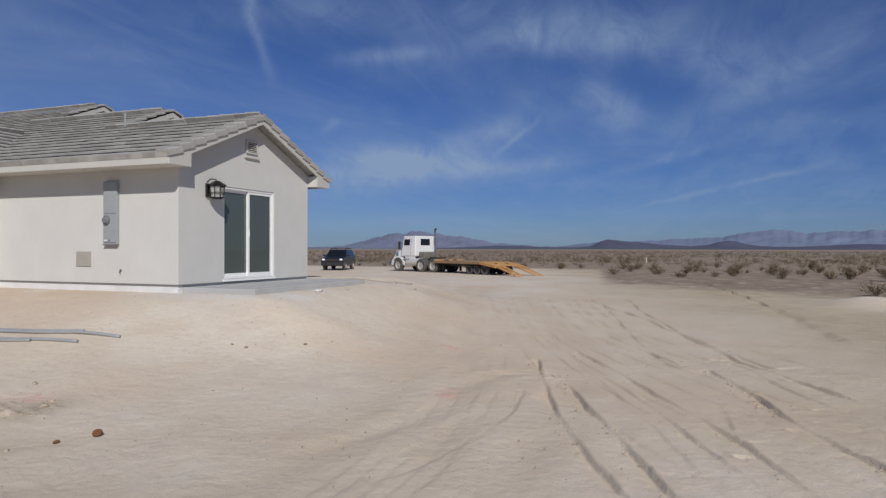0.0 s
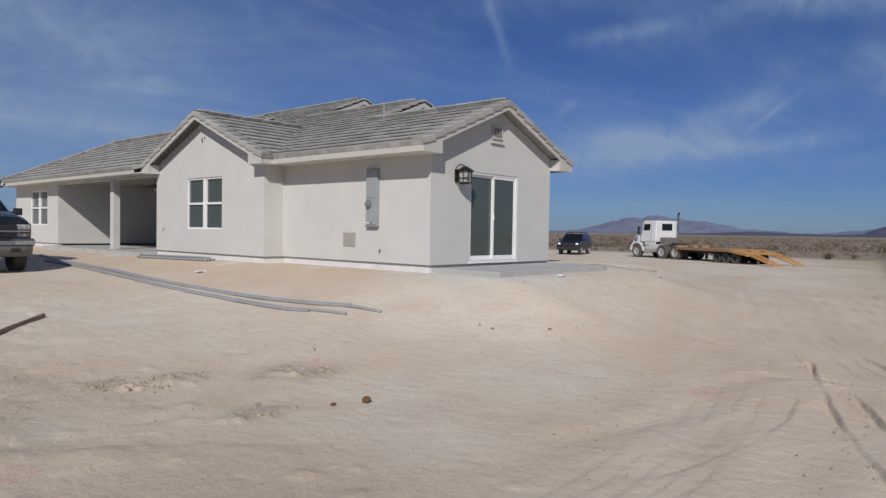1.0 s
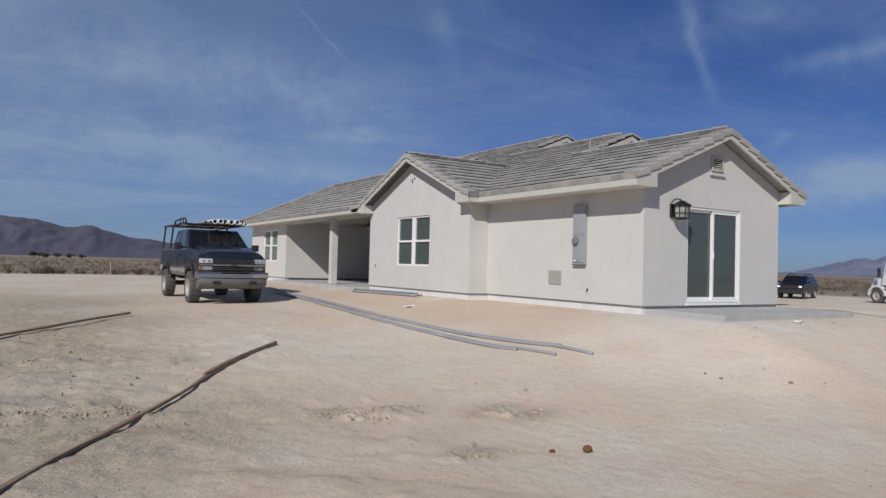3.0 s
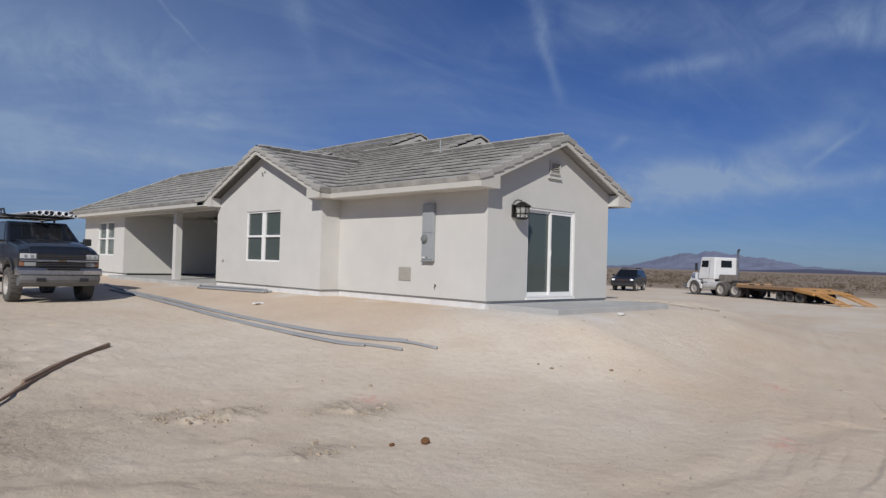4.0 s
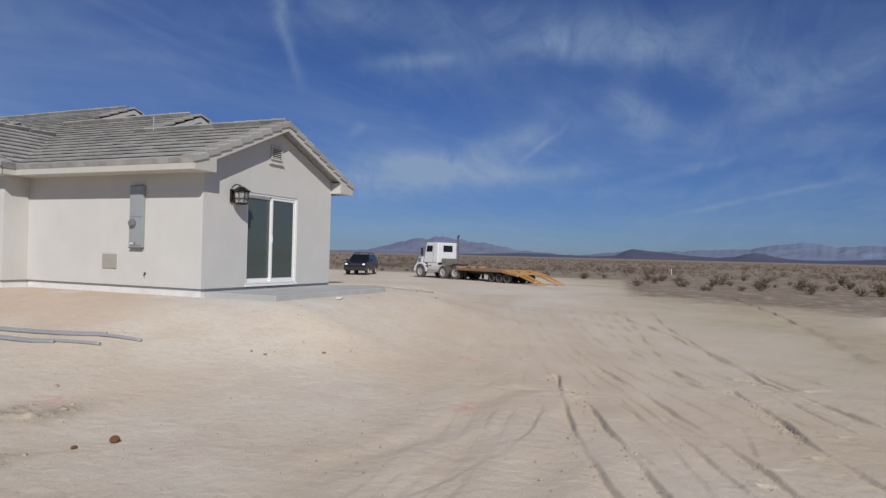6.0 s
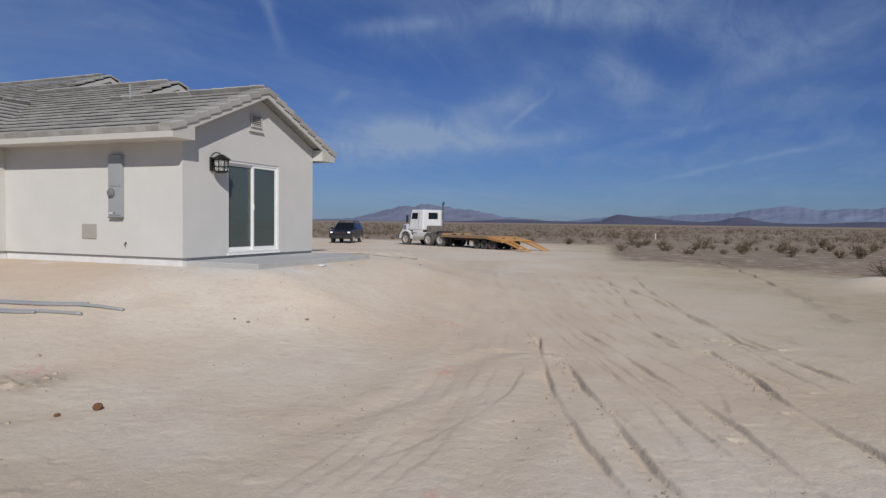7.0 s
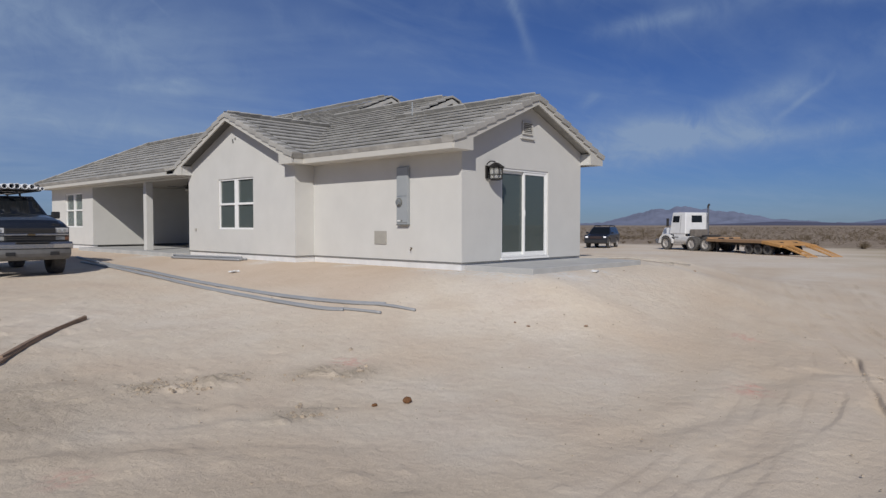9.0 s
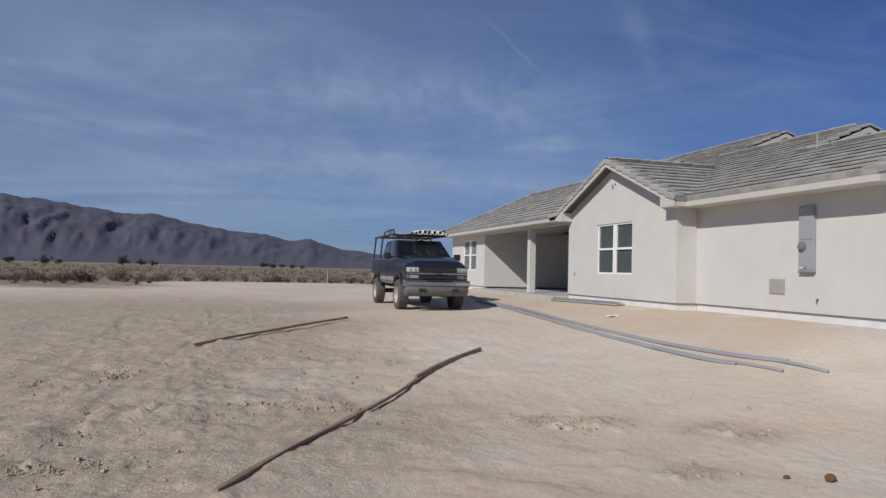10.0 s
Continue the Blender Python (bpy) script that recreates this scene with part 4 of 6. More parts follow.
# wing over the second gable
XR = XA - 0.33
RISE_A = S1 * HALF_A
tiled_plane((XR, YE, ZE), (1, 0, 0), (0, 1, S1), [(0, 0), (XE - XR + 0.15, 0), (XE - XR + 0.15 + HALF_A, HALF_A * k1), (0, HALF_A * k1)], True)
tiled_plane((2.4, 2 * YR - YE, ZE), (-1, 0, 0), (0, -1, S1), [(0.0, HALF_A * k1), (3.0, 0.0), (2.4 - XR, 0), (2.4 - XR, HALF_A * k1)], False)
caps((XR + 0.02, YR, ZE + RISE_A), (2.62, YR, ZE + RISE_A))
# low wing over the porch and end room, hipped
XC, YCN = XA - EAVE, YC1 + 0.4
HC, SC = 3.5, 0.508
kc = slope_up(SC)
tiled_plane((XC, YCN, ZE), (0, -1, 0), (1, 0, SC), [(0, 0), (YCN - 11.36, 0), (YCN - 9, 2.5 * kc), (YCN - 9, HC * kc), (HC, HC * kc)], False)
tiled_plane((XC + 2 * HC, YCN, ZE), (-1, 0, 0), (0, -1, SC), [(0, 0), (2 * HC, 0), (HC, HC * kc)], False)
caps((XC, YCN, ZE), (XC + HC, YCN - HC, ZE + SC * HC))
caps((XC + HC, YCN - HC, ZE + SC * HC), (XC + HC, 9.5, ZE + SC * HC))
bm = bmesh.new()
prism(bm, [(XC + HC, YCN - HC, ZE + SC * HC), (XC + 2 * HC, YCN, ZE), (XC + 2 * HC, 9, ZE), (XC + HC, 9, ZE + SC * HC)], (0, 0, -0.07))
part("roof_deck", bm, TILE, house)
# ridge and rake caps of the front wing and the second gable
TOP1 = ZE + S1 * (X1 - XE)
caps((X1, -0.28, TOP1), (X1, Y2 + 0.1, TOP1))
for side in (-1, 1):
    rake_tiles((X1 + side * (X1 - XE + 0.03), -0.315, ZE - 0.012), (X1, -0.315, TOP1), (0, 1, 0))
    rake_tiles((XR - 0.015, YR + side * (HALF_A + 0.03), ZE - 0.012), (XR - 0.015, YR, ZE + RISE_A), (1, 0, 0))


# windows and the sliding door
def window(name, x, a0, a1, z0, z1, label, glass=None):
    """A pair of single-hung sashes in a wall that faces -x; a: along y."""
    w = part(name, boxed(x + 0.03, x + 0.10, a0, a0 + 0.05, z0, z1, 0.004), VINYL, house, label)
    frame_bits = [(a1 - 0.05, a1, z0, z1), (a0 + 0.05, a1 - 0.05, z0, z0 + 0.05), (a0 + 0.05, a1 - 0.05, z1 - 0.05, z1), ((a0 + a1) / 2 - 0.09, (a0 + a1) / 2 + 0.09, z0 + 0.05, z1 - 0.05)]
    for p, q, lo, hi in frame_bits:
        part("window_frame", boxed(x + 0.03, x + 0.10, p, q, lo, hi, 0.004), VINYL, w)
    mid = (z0 + z1) / 2
    for p, q in ((a0 + 0.05, (a0 + a1) / 2 - 0.09), ((a0 + a1) / 2 + 0.09, a1 - 0.05)):
        part("sash_rail", boxed(x + 0.015, x + 0.085, p, q, mid - 0.03, mid + 0.03, 0.004), VINYL, w)
        for lo, hi, off in ((z0 + 0.05, mid - 0.03, 0.06), (mid + 0.03, z1 - 0.05, 0.075)):
            part("pane", boxed(x + off, x + off + 0.006, p, q, lo, hi), glass or PANE, w)
    return w


window("window", XA, *WIN_A, "twin single-hung white vinyl window")
# Paler glass here, and a pale sheet added behind it to lighten the window.
window("window", XA, *WIN_C, "twin single-hung white vinyl window, shades drawn", glass_material("pale_window_glass", (0.60, 0.66, 0.62), 0.03, 0.8))
part("window_shade", boxed(XA + 0.125, XA + 0.14, WIN_C[0] + 0.06, WIN_C[1] - 0.06, WIN_C[2] + 0.05, WIN_C[3] - 0.05), material("pale_sheet", (0.55, 0.60, 0.55), 0.9, spread=0.08), house, "pale green-grey sheet added behind the panes")


def sliding_door():
    x0, x1, z0, z1 = DOOR
    d = part("sliding_door", boxed(x0, x0 + 0.05, 0.02, 0.13, z0, z1, 0.004), VINYL, house, "two-panel white sliding glass patio door")
    for p, q, lo, hi in ((x1 - 0.05, x1, z0, z1), (x0 + 0.05, x1 - 0.05, z1 - 0.05, z1), (x0 + 0.05, x1 - 0.05, z0, z0 + 0.05)):
        part("door_frame", boxed(p, q, 0.02, 0.13, lo, hi, 0.004), VINYL, d)
    mid = (x0 + x1) / 2
    for p, q, off in ((x0 + 0.05, mid + 0.03, 0.08), (mid - 0.03, x1 - 0.05, 0.035)):
        for a, b, lo, hi in ((p, p + 0.055, z0 + 0.05, z1 - 0.05), (q - 0.055, q, z0 + 0.05, z1 - 0.05), (p + 0.055, q - 0.055, z0 + 0.05, z0 + 0.12), (p + 0.055, q - 0.055, z1 - 0.11, z1 - 0.05)):
            part("sash", boxed(a, b, off, off + 0.04, lo, hi, 0.004), VINYL, d)
        part("pane", boxed(p + 0.055, q - 0.055, off + 0.016, off + 0.022, z0 + 0.12, z1 - 0.11), PANE, d)
    part("door_handle", boxed(mid - 0.012, mid + 0.006, 0.012, 0.034, 0.95, 1.09, 0.003), VINYL, d)
    part("sill", boxed(x0 - 0.02, x1 + 0.02, -0.03, 0.05, -0.05, 0.0, 0.004), VINYL, d)


sliding_door()


# ---- things on and round the house ----
def wall_lamp():
    lamp = thing("wall_lamp", pose(0.92, -0.005, 1.92), "dark bronze lantern wall lamp with seeded glass", "lamp")
    part("backplate", boxed(-0.16, -0.10, -0.05, 0.0, -0.16, 0.12, 0.006), BRONZE, lamp)
    part("arm", tube(bmesh.new(), smooth_line([(-0.13, -0.02, 0.14), (-0.10, -0.10, 0.21), (0.0, -0.16, 0.20)], 4), 0.012), BRONZE, lamp)
    bm = bmesh.new()
    bmesh.ops.create_cone(bm, cap_ends=True, segments=8, radius1=0.21, radius2=0.05, depth=0.10, matrix=pose(0, -0.17, 0.13, 0, 0, 22.5))
    part("roof_cap", bm, BRONZE, lamp)
    bm = bmesh.new()
    bmesh.ops.create_cone(bm, cap_ends=True, segments=8, radius1=0.135, radius2=0.155, depth=0.24, matrix=pose(0, -0.17, -0.045, 0, 0, 22.5))
    part("lantern_glass", bm, FROST, lamp, "clear seeded glass")
    for k in range(8):
        a = math.tau * (k + 0.5) / 8
        part("bar", rod(bmesh.new(), (0.14 * math.cos(a), -0.17 + 0.14 * math.sin(a), -0.17), (0.162 * math.cos(a), -0.17 + 0.162 * math.sin(a), 0.08), 0.009, 6), BRONZE, lamp)
    for z, r in ((-0.175, 0.15), (-0.08, 0.155), (0.06, 0.168)):
        bm = bmesh.new()
        ring = [(r * math.cos(math.tau * k / 16), -0.17 + r * math.sin(math.tau * k / 16), z) for k in range(17)]
        part("band", tube(bm, ring, 0.009, 6), BRONZE, lamp)
    bm = bmesh.new()
    bmesh.ops.create_cone(bm, cap_ends=True, segments=8, radius1=0.10, radius2=0.145, depth=0.03, matrix=pose(0, -0.17, -0.19, 0, 0, 22.5))
    part("base", bm, BRONZE, lamp)
    return lamp


wall_lamp()


def meter_panel():
    p = thing("electrical_panel", pose(0, 1.745, 0), "grey steel electrical service panel with round meter", "electrical panel")
    part("cabinet", boxed(-0.07, 0.0, -0.185, 0.185, 0.75, 2.06, 0.008), STEELBOX, p)
    part("upper_cover", boxed(-0.080, -0.071, -0.176, 0.176, 1.40, 2.045, 0.004), STEELBOX, p)
    part("lower_door", boxed(-0.084, -0.071, -0.176, 0.176, 0.80, 1.385, 0.004), STEELBOX, p)
    part("base_flange", boxed(-0.088, -0.01, -0.188, 0.188, 0.735, 0.765, 0.004), SCREED, p)
    bm = bmesh.new()
    rod(bm, (-0.07, 0.075, 1.26), (-0.115, 0.075, 1.26), 0.095, 20)
    part("meter_ring", bm, SCREED, p, "dark meter collar")
    bm = bmesh.new()
    rod(bm, (-0.115, 0.075, 1.26), (-0.155, 0.075, 1.26), 0.078, 20, 0.06)
    part("meter_dome", bm, glass_material("meter_glass", (0.25, 0.27, 0.28), 0.1, 0.3), p, "domed glass meter cover")
    part("nameplate", boxed(-0.087, -0.085, 0.06, 0.15, 0.83, 0.85), VINYL, p)
    part("latch", boxed(-0.093, -0.085, -0.02, 0.02, 0.82, 0.86, 0.002), SCREED, p)


meter_panel()
single("wall_vent_plate", bevel(boxed(-0.02, 0.0, 2.35, 2.77, 0.29, 0.605), 0.006), BEIGE, "beige metal access plate set into stucco wall", "access panel")
bib = thing("hose_bib", pose(0, 1.50, 0.18), "small brass hose bib on stucco wall", "faucet")
BRASS = material("brass", (0.16, 0.12, 0.07), 0.4, metal=0.8, spread=0.2)
part("spout", tube(bmesh.new(), [(0, 0, 0.03), (-0.03, 0, 0.03), (-0.05, 0, 0.01), (-0.053, 0, -0.02)], 0.01), BRASS, bib)
part("knob", rod(bmesh.new(), (-0.03, 0, 0.035), (-0.03, 0, 0.06), 0.016, 8), BRASS, bib)


def gable_vent():
    v = thing("gable_vent", pose(2.29, -0.002, 3.0), "cream louvred vent in the gable", "vent")
    for x0, x1, z0, z1 in ((-0.20, -0.165, -0.15, 0.15), (0.165, 0.20, -0.15, 0.15), (-0.165, 0.165, 0.115, 0.15), (-0.165, 0.165, -0.15, -0.115)):
        part("frame", boxed(x0, x1, -0.035, 0.0, z0, z1, 0.003), TRIM, v)
    part("backing", boxed(-0.165, 0.165, -0.006, -0.001, -0.115, 0.115), SCREED, v)
    for k in range(5):
        bm = bmesh.new()
        box(bm, -0.165, 0.165, -0.022, 0.022, -0.004, 0.004)
        bmesh.ops.transform(bm, matrix=pose(0, -0.02, -0.09 + 0.045 * k, 35), verts=bm.verts)
        part("slat", bm, TRIM, v)
    part("sill", boxed(-0.26, 0.26, -0.05, 0.0, -0.26, -0.235, 0.004), TRIM, v)


gable_vent()
for y, z in ((8.26, 3.17), (8.12, 3.20), (8.24, 3.11)):
    single("vent_hole", rod(bmesh.new(), (XA - 0.012, y, z), (XA + 0.02, y, z), 0.035, 12), SCREED, "small dark round hole in the gable stucco", "vent", group="holes in the gable")
single("wall_outlet", boxed(XA - 0.03, XA, 10.48, 10.55, 0.56, 0.64, 0.006), BEIGE, "small beige outlet box on stucco wall", "outlet")
single("roof_vent_pipe", rod(bmesh.new(), (2.2, 3.75, 3.7), (2.2, 3.75, 4.06), 0.02, 12), STEELBOX, "thin grey plumbing vent pipe through the roof tiles", "vent pipe")

# patio slab at the door
single("patio_slab", bevel(boxed(0.12, 4.55, -1.75, -0.012, -0.75, -0.105), 0.012), CONCRETE, "grey concrete patio slab before the sliding door", "slab", kind="structure")


def porch_fan():
    f = thing("ceiling_fan", pose(1.0, 14.3, 2.30), "dark bronze ceiling fan under the porch ceiling", "ceiling fan")
    part("downrod", rod(bmesh.new(), (0, 0, 0), (0, 0, -0.12), 0.015, 8), BRONZE, f)
    part("motor", rod(bmesh.new(), (0, 0, -0.12), (0, 0, -0.24), 0.13, 16, 0.09), BRONZE, f)
    for k in range(5):
        bm = boxed(0.14, 0.68, -0.06, 0.06, -0.175, -0.165, 0.003)
        bmesh.ops.transform(bm, matrix=pose(0, 0, 0, 0, 0, 72 * k + 20), verts=bm.verts)
        part("blade", bm, BRONZE, f)
    bm = bmesh.new()
    bmesh.ops.create_uvsphere(bm, u_segments=14, v_segments=8, radius=0.09, matrix=pose(0, 0, -0.26))
    part("light_bowl", bm, FROST, f, smooth=True)


porch_fan()


# ---- loose pipes and timber on the ground ----
def laid(name, points, r, mat, label, category, group="", sides=10, lift=0.0):
    pts = [Vector((x, y, at_ground(x, y) + r + lift)) for x, y in [p[:2] for p in smooth_line([(*p, 0) for p in points], 8)]]
    return single(name, tube(bmesh.new(), pts, r, sides), mat, label, category, group=group, smooth=True)


PA = [(-2.58, -1.24), (-2.70, -0.55), (-2.90, 0.17), (-3.20, 2.27), (-3.38, 5.43), (-3.30, 8.2), (-3.14, 10.8), (-2.5, 15.3)]
PB = [(-3.0, -0.83), (-3.17, -0.1), (-3.30, 0.4), (-3.44, 1.92), (-3.59, 4.37), (-3.56, 6.5), (-3.48, 8.66), (-3.1, 12.8)]
for k, (line, d) in enumerate(((PA, 0.0), (PA[1:], 0.058), (PB, 0.0), (PB[1:], -0.058))):
    laid("conduit", [(x + d, y) for x, y in line], 0.026, PVC, "long grey plastic conduit lying on the dirt", "pipe", "conduits on the ground", lift=0.004)
for dx, dy in ((0.0, 0.0), (0.10, 0.03), (0.20, -0.02), (0.09, 0.05)):
    lift = 0.05 if (dx, dy) == (0.09, 0.05) else 0.0
    a, b = (-1.38 + dx, 10.5 + dy), (-1.02 + dx, 7.2 + dy)
    laid("short_pipe", [a, ((a[0] + b[0]) / 2, (a[1] + b[1]) / 2), b], 0.03, PVC, "grey plastic pipe in a bundle by the house wall", "pipe", "pipes by the wall", lift=lift + 0.01)


def timber(points, w, h, name, label, lift=0.0):
    """A long sagging board, on edge in places."""
    pts = [p for p in smooth_line([(*p, 0) for p in points], 8)]
    bm = bmesh.new()
    rings = []
    for i, p in enumerate(pts):
        way = (pts[min(i + 1, len(pts) - 1)] - pts[max(i - 1, 0)]).normalized()
        side = Vector((-way.y, way.x, 0)) * w / 2
        z = at_ground(p.x, p.y) + 0.022 + lift
        tilt = 0.006 * math.sin(i * 0.45)
        rings.append([bm.verts.new((p.x + s * side.x, p.y + s * side.y, z + t * h + s * tilt)) for s, t in ((-1, -0.4), (1, -0.4), (1, 1), (-1, 1))])
    for a, b in zip(rings, rings[1:]):
        for k in range(4):
            bm.faces.new((a[k], a[(k + 1) % 4], b[(k + 1) % 4], b[k]))
    bm.faces.new(rings[0][::-1])
    bm.faces.new(rings[-1])
    return single(name, bm, RUST, label, "timber")


timber([(-10.84, -3.36), (-10.28, -2.4), (-9.62, -1.45), (-8.7, -0.15), (-8.06, 0.88), (-7.38, 1.81)], 0.04, 0.026, "long_board", "long weathered brown timber lying on churned dirt")
timber([(-8.2, 0.72), (-7.36, 1.84), (-6.46, 2.79)], 0.04, 0.055, "short_board", "broken piece of weathered timber on the long board")
timber([(-11.51, 3.43), (-10.99, 4.08), (-10.26, 4.85), (-9.42, 5.76), (-8.34, 6.92)], 0.05, 0.03, "thin_board", "thin weathered brown lath lying on the dirt", 0.03)
for line, r in (([(5.2, 0.85), (6.5, -0.1), (7.85, -1.05)], 0.021), ([(5.4, 0.95), (6.9, -0.1), (8.5, -1.28)], 0.021), ([(6.9, -0.35), (7.3, -0.8), (7.6, -1.2)], 0.016)):
    laid("steel_bar", line, r, material("pale_dusty_steel", (0.42, 0.38, 0.32), 0.7, spread=0.25), "thin dusty steel bar lying beside the patio slab", "steel bar", "bars by the slab", 6, 0.025)
single("form_board", bevel(boxed(4.75, 5.55, -0.75, -0.60, at_ground(5.1, -0.7) - 0.05, at_ground(5.1, -0.7) + 0.07), 0.006), TRIM, "pale wooden form board beside the patio slab", "board")
single("plank", bevel(boxed(4.7, 6.2, 0.05, 0.25, at_ground(5.4, 0.1) - 0.02, at_ground(5.4, 0.1) + 0.05), 0.006), CONCRETE, "grey plank lying beside the house corner", "board")
WOODNEW = material("survey_lath", (0.62, 0.50, 0.34), 0.8, spread=0.12)
stake = single("survey_stake", boxed(-0.025, 0.025, -0.01, 0.01, -0.1, 0.95, 0.002), WOODNEW, "pale wooden survey stake in the dirt", "stake")
stake.matrix_basis = pose(-5.0, 40.5, at_ground(-5.0, 40.5), 3, -2, 20)
post = single("marker_post", boxed(-0.04, 0.04, -0.04, 0.04, -0.1, 0.75, 0.008), VINYL, "white marker post in the scrub", "post")
post.matrix_basis = pose(76, -2.5, at_ground(76, -2.5))


def stone(bm, m, seed, squash=0.7):
    made = bmesh.ops.create_icosphere(bm, subdivisions=2, radius=1.0, matrix=m)["verts"]
    c = m.translation
    for v in made:
        d = v.co - c
        v.co = c + d * (1 + 0.35 * noise.noise(d.normalized() * 1.7 + Vector((seed, 0, 0))))
    return bm


STONE = material("pale_stone", (0.40, 0.33, 0.255), 0.95, spread=0.2, scale=9, bump=0.3)
DARKSTONE = material("brown_lump", (0.16, 0.075, 0.03), 0.9, spread=0.3, scale=30, bump=0.4)
bm = bmesh.new()
stone(bm, pose(0, 0, 0) @ Matrix.Diagonal((0.055, 0.045, 0.035, 1)), 4)
lump = single("brown_lump", bm, DARKSTONE, "reddish-brown dried lump lying on the dirt", "stone")
lump.matrix_basis = pose(-5.55, -4.15, at_ground(-5.55, -4.15) + 0.03)
for i, (x, y, r, mat) in enumerate(((-5.87, -3.98, 0.03, DARKSTONE), (-1.82, -2.79, 0.026, RUST), (-1.8, -3.04, 0.03, RUST), (-1.15, -3.71, 0.028, RUST), (2.7, -2.3, 0.035, STONE), (-4.47, -1.84, 0.04, STONE), (-5.03, -2.73, 0.035, STONE), (6.9, -2.1, 0.035, RUST))):
    bm = bmesh.new()
    stone(bm, Matrix.Diagonal((r * 1.3, r * 0.8, r * 0.6, 1)), i * 3.1)
    ob = single("stone", bm, mat, "small loose stone on the sandy dirt", "stone", group="loose stones")
    ob.matrix_basis = pose(x, y, at_ground(x, y) + r * 0.35, 0, 0, i * 47)


def scatter(name, count, place, size, mat, label, category, seed, flat=0.6):
    """Many small angular lumps in one mesh."""
    rng = random.Random(seed)
    proto = [(-1, -0.7, -0.6), (0.9, -0.8, -0.5), (1, 0.8, -0.6), (-0.8, 0.9, -0.5), (-0.6, -0.5, 0.6), (0.6, -0.45, 0.75), (0.5, 0.6, 0.55), (-0.55, 0.5, 0.8)]
    quads = [(0, 3, 2, 1), (4, 5, 6, 7), (0, 1, 5, 4), (1, 2, 6, 5), (2, 3, 7, 6), (3, 0, 4, 7)]
    verts, faces = [], []
    for _ in range(count):
        x, y = place(rng)
        r = size(rng)
        a, k = rng.uniform(0, math.tau), len(verts)
        z = at_ground(x, y) + r * 0.2
        for px, py, pz in proto:
            px, py, pz = (v * rng.uniform(0.65, 1.25) * r for v in (px, py, pz * flat))
            verts.append((x + px * math.cos(a) - py * math.sin(a), y + px * math.sin(a) + py * math.cos(a), z + pz))
        faces += [tuple(k + i for i in q) for q in quads]
    me = bpy.data.meshes.new(name)
    me.from_pydata(verts, [], faces)
    me.materials.append(mat)
    return tagged(new(name, me), label, category, kind="stuff")


CLOD = material("dry_clod", (0.36, 0.295, 0.22), 0.95, spread=0.2, scale=7, bump=0.3, random_tint=0.15)
scatter("pebbles", 2600, lambda r: (r.uniform(-14, 4), r.uniform(-11, 3)), lambda r: 0.004 + 0.010 * r.random() ** 3, CLOD, "fine pale gravel scattered on the dirt", "gravel", 1)
def churned_spot(r):
    if r.random() < 0.3:
        return (r.gauss(-11.2, 2.0), r.gauss(0.4, 2.8))
    x, y = r.choice(CLOD_SPOTS)
    return (x + r.gauss(0, 0.20), y + r.gauss(0, 0.13))


scatter("dirt_clods", 3000, churned_spot, lambda r: 0.005 + 0.022 * r.random() ** 4, CLOD, "dry clods of churned dirt", "dirt", 2, 0.8)


def clump(centre, spread):
    return lambda r: (r.gauss(centre[0], spread), r.gauss(centre[1], spread * 0.6))


for i, (x, y, n, sp) in enumerate(((-6.6, -1.86, 260, 0.22), (-12.72, -1.42, 420, 0.20), (-9.95, 2.4, 50, 0.25), (-6.66, -3.65, 40, 0.2), (-5.15, -2.75, 40, 0.22), (-5.5, -2.4, 30, 0.2))):
    scatter("dirt_pile", n, clump((x, y), sp), lambda r: 0.005 + 0.028 * r.random() ** 3, CLOD, "low pile of dry broken dirt clods", "dirt", 20 + i, 0.8)


def along_ruts(r):
    line, half, deep = TRACKS[r.choice((0, 1, 1, 2, 2, 3))]
    k = r.randrange(len(line) - 1)
    u, a, b = r.random(), line[k], line[k + 1]
    return (a[0] + (b[0] - a[0]) * u + r.gauss(0, 0.09), a[1] + (b[1] - a[1]) * u + r.gauss(0, 0.09))


scatter("rut_crumbs", 450, along_ruts, lambda r: 0.004 + 0.014 * r.random() ** 3, CLOD, "crumbs of dirt along the wheel ruts", "dirt", 41)
PAPER = material("white_scrap", (0.75, 0.75, 0.73), 0.8, spread=0.05)
for x, y, turn in ((1.75, -2.15, 20), (-0.85, 9.2, 65), (-2.2, 5.4, 10)):
    bm = boxed(-0.13, 0.13, -0.06, 0.06, 0.0, 0.02)
    bmesh.ops.subdivide_edges(bm, edges=bm.edges[:], cuts=3, use_grid_fill=True)
    for v in bm.verts:
        v.co.z += 0.035 * noise.noise(v.co * 14 + Vector((turn, 0, 0)))
    ob = single("paper_scrap", bm, PAPER, "crumpled white scrap lying on the dirt", "scrap", group="scraps on the dirt")
    ob.matrix_basis = pose(x, y, at_ground(x, y) + 0.02, 0, 0, turn)


# ---- vehicles ----
def paint_material(name, colour, rough=0.3, dust=0.35):
    def dusty(t, c, co):
        sep = t.nodes.new("ShaderNodeSeparateXYZ")
        t.links.new(co.outputs["Object"], sep.inputs[0])
        low = ramp(t, maths(t, "MULTIPLY", sep.outputs[2], 0.5), (0.30, (1, 1, 1)), (0.72, (0.25, 0.25, 0.25)))
        return blend(t, maths(t, "MULTIPLY", low, dust), c, (0.34, 0.28, 0.22))
    return material(name, colour, rough, spread=0.08, scale=2, bump=0.02, coat=0.4, extra=dusty)


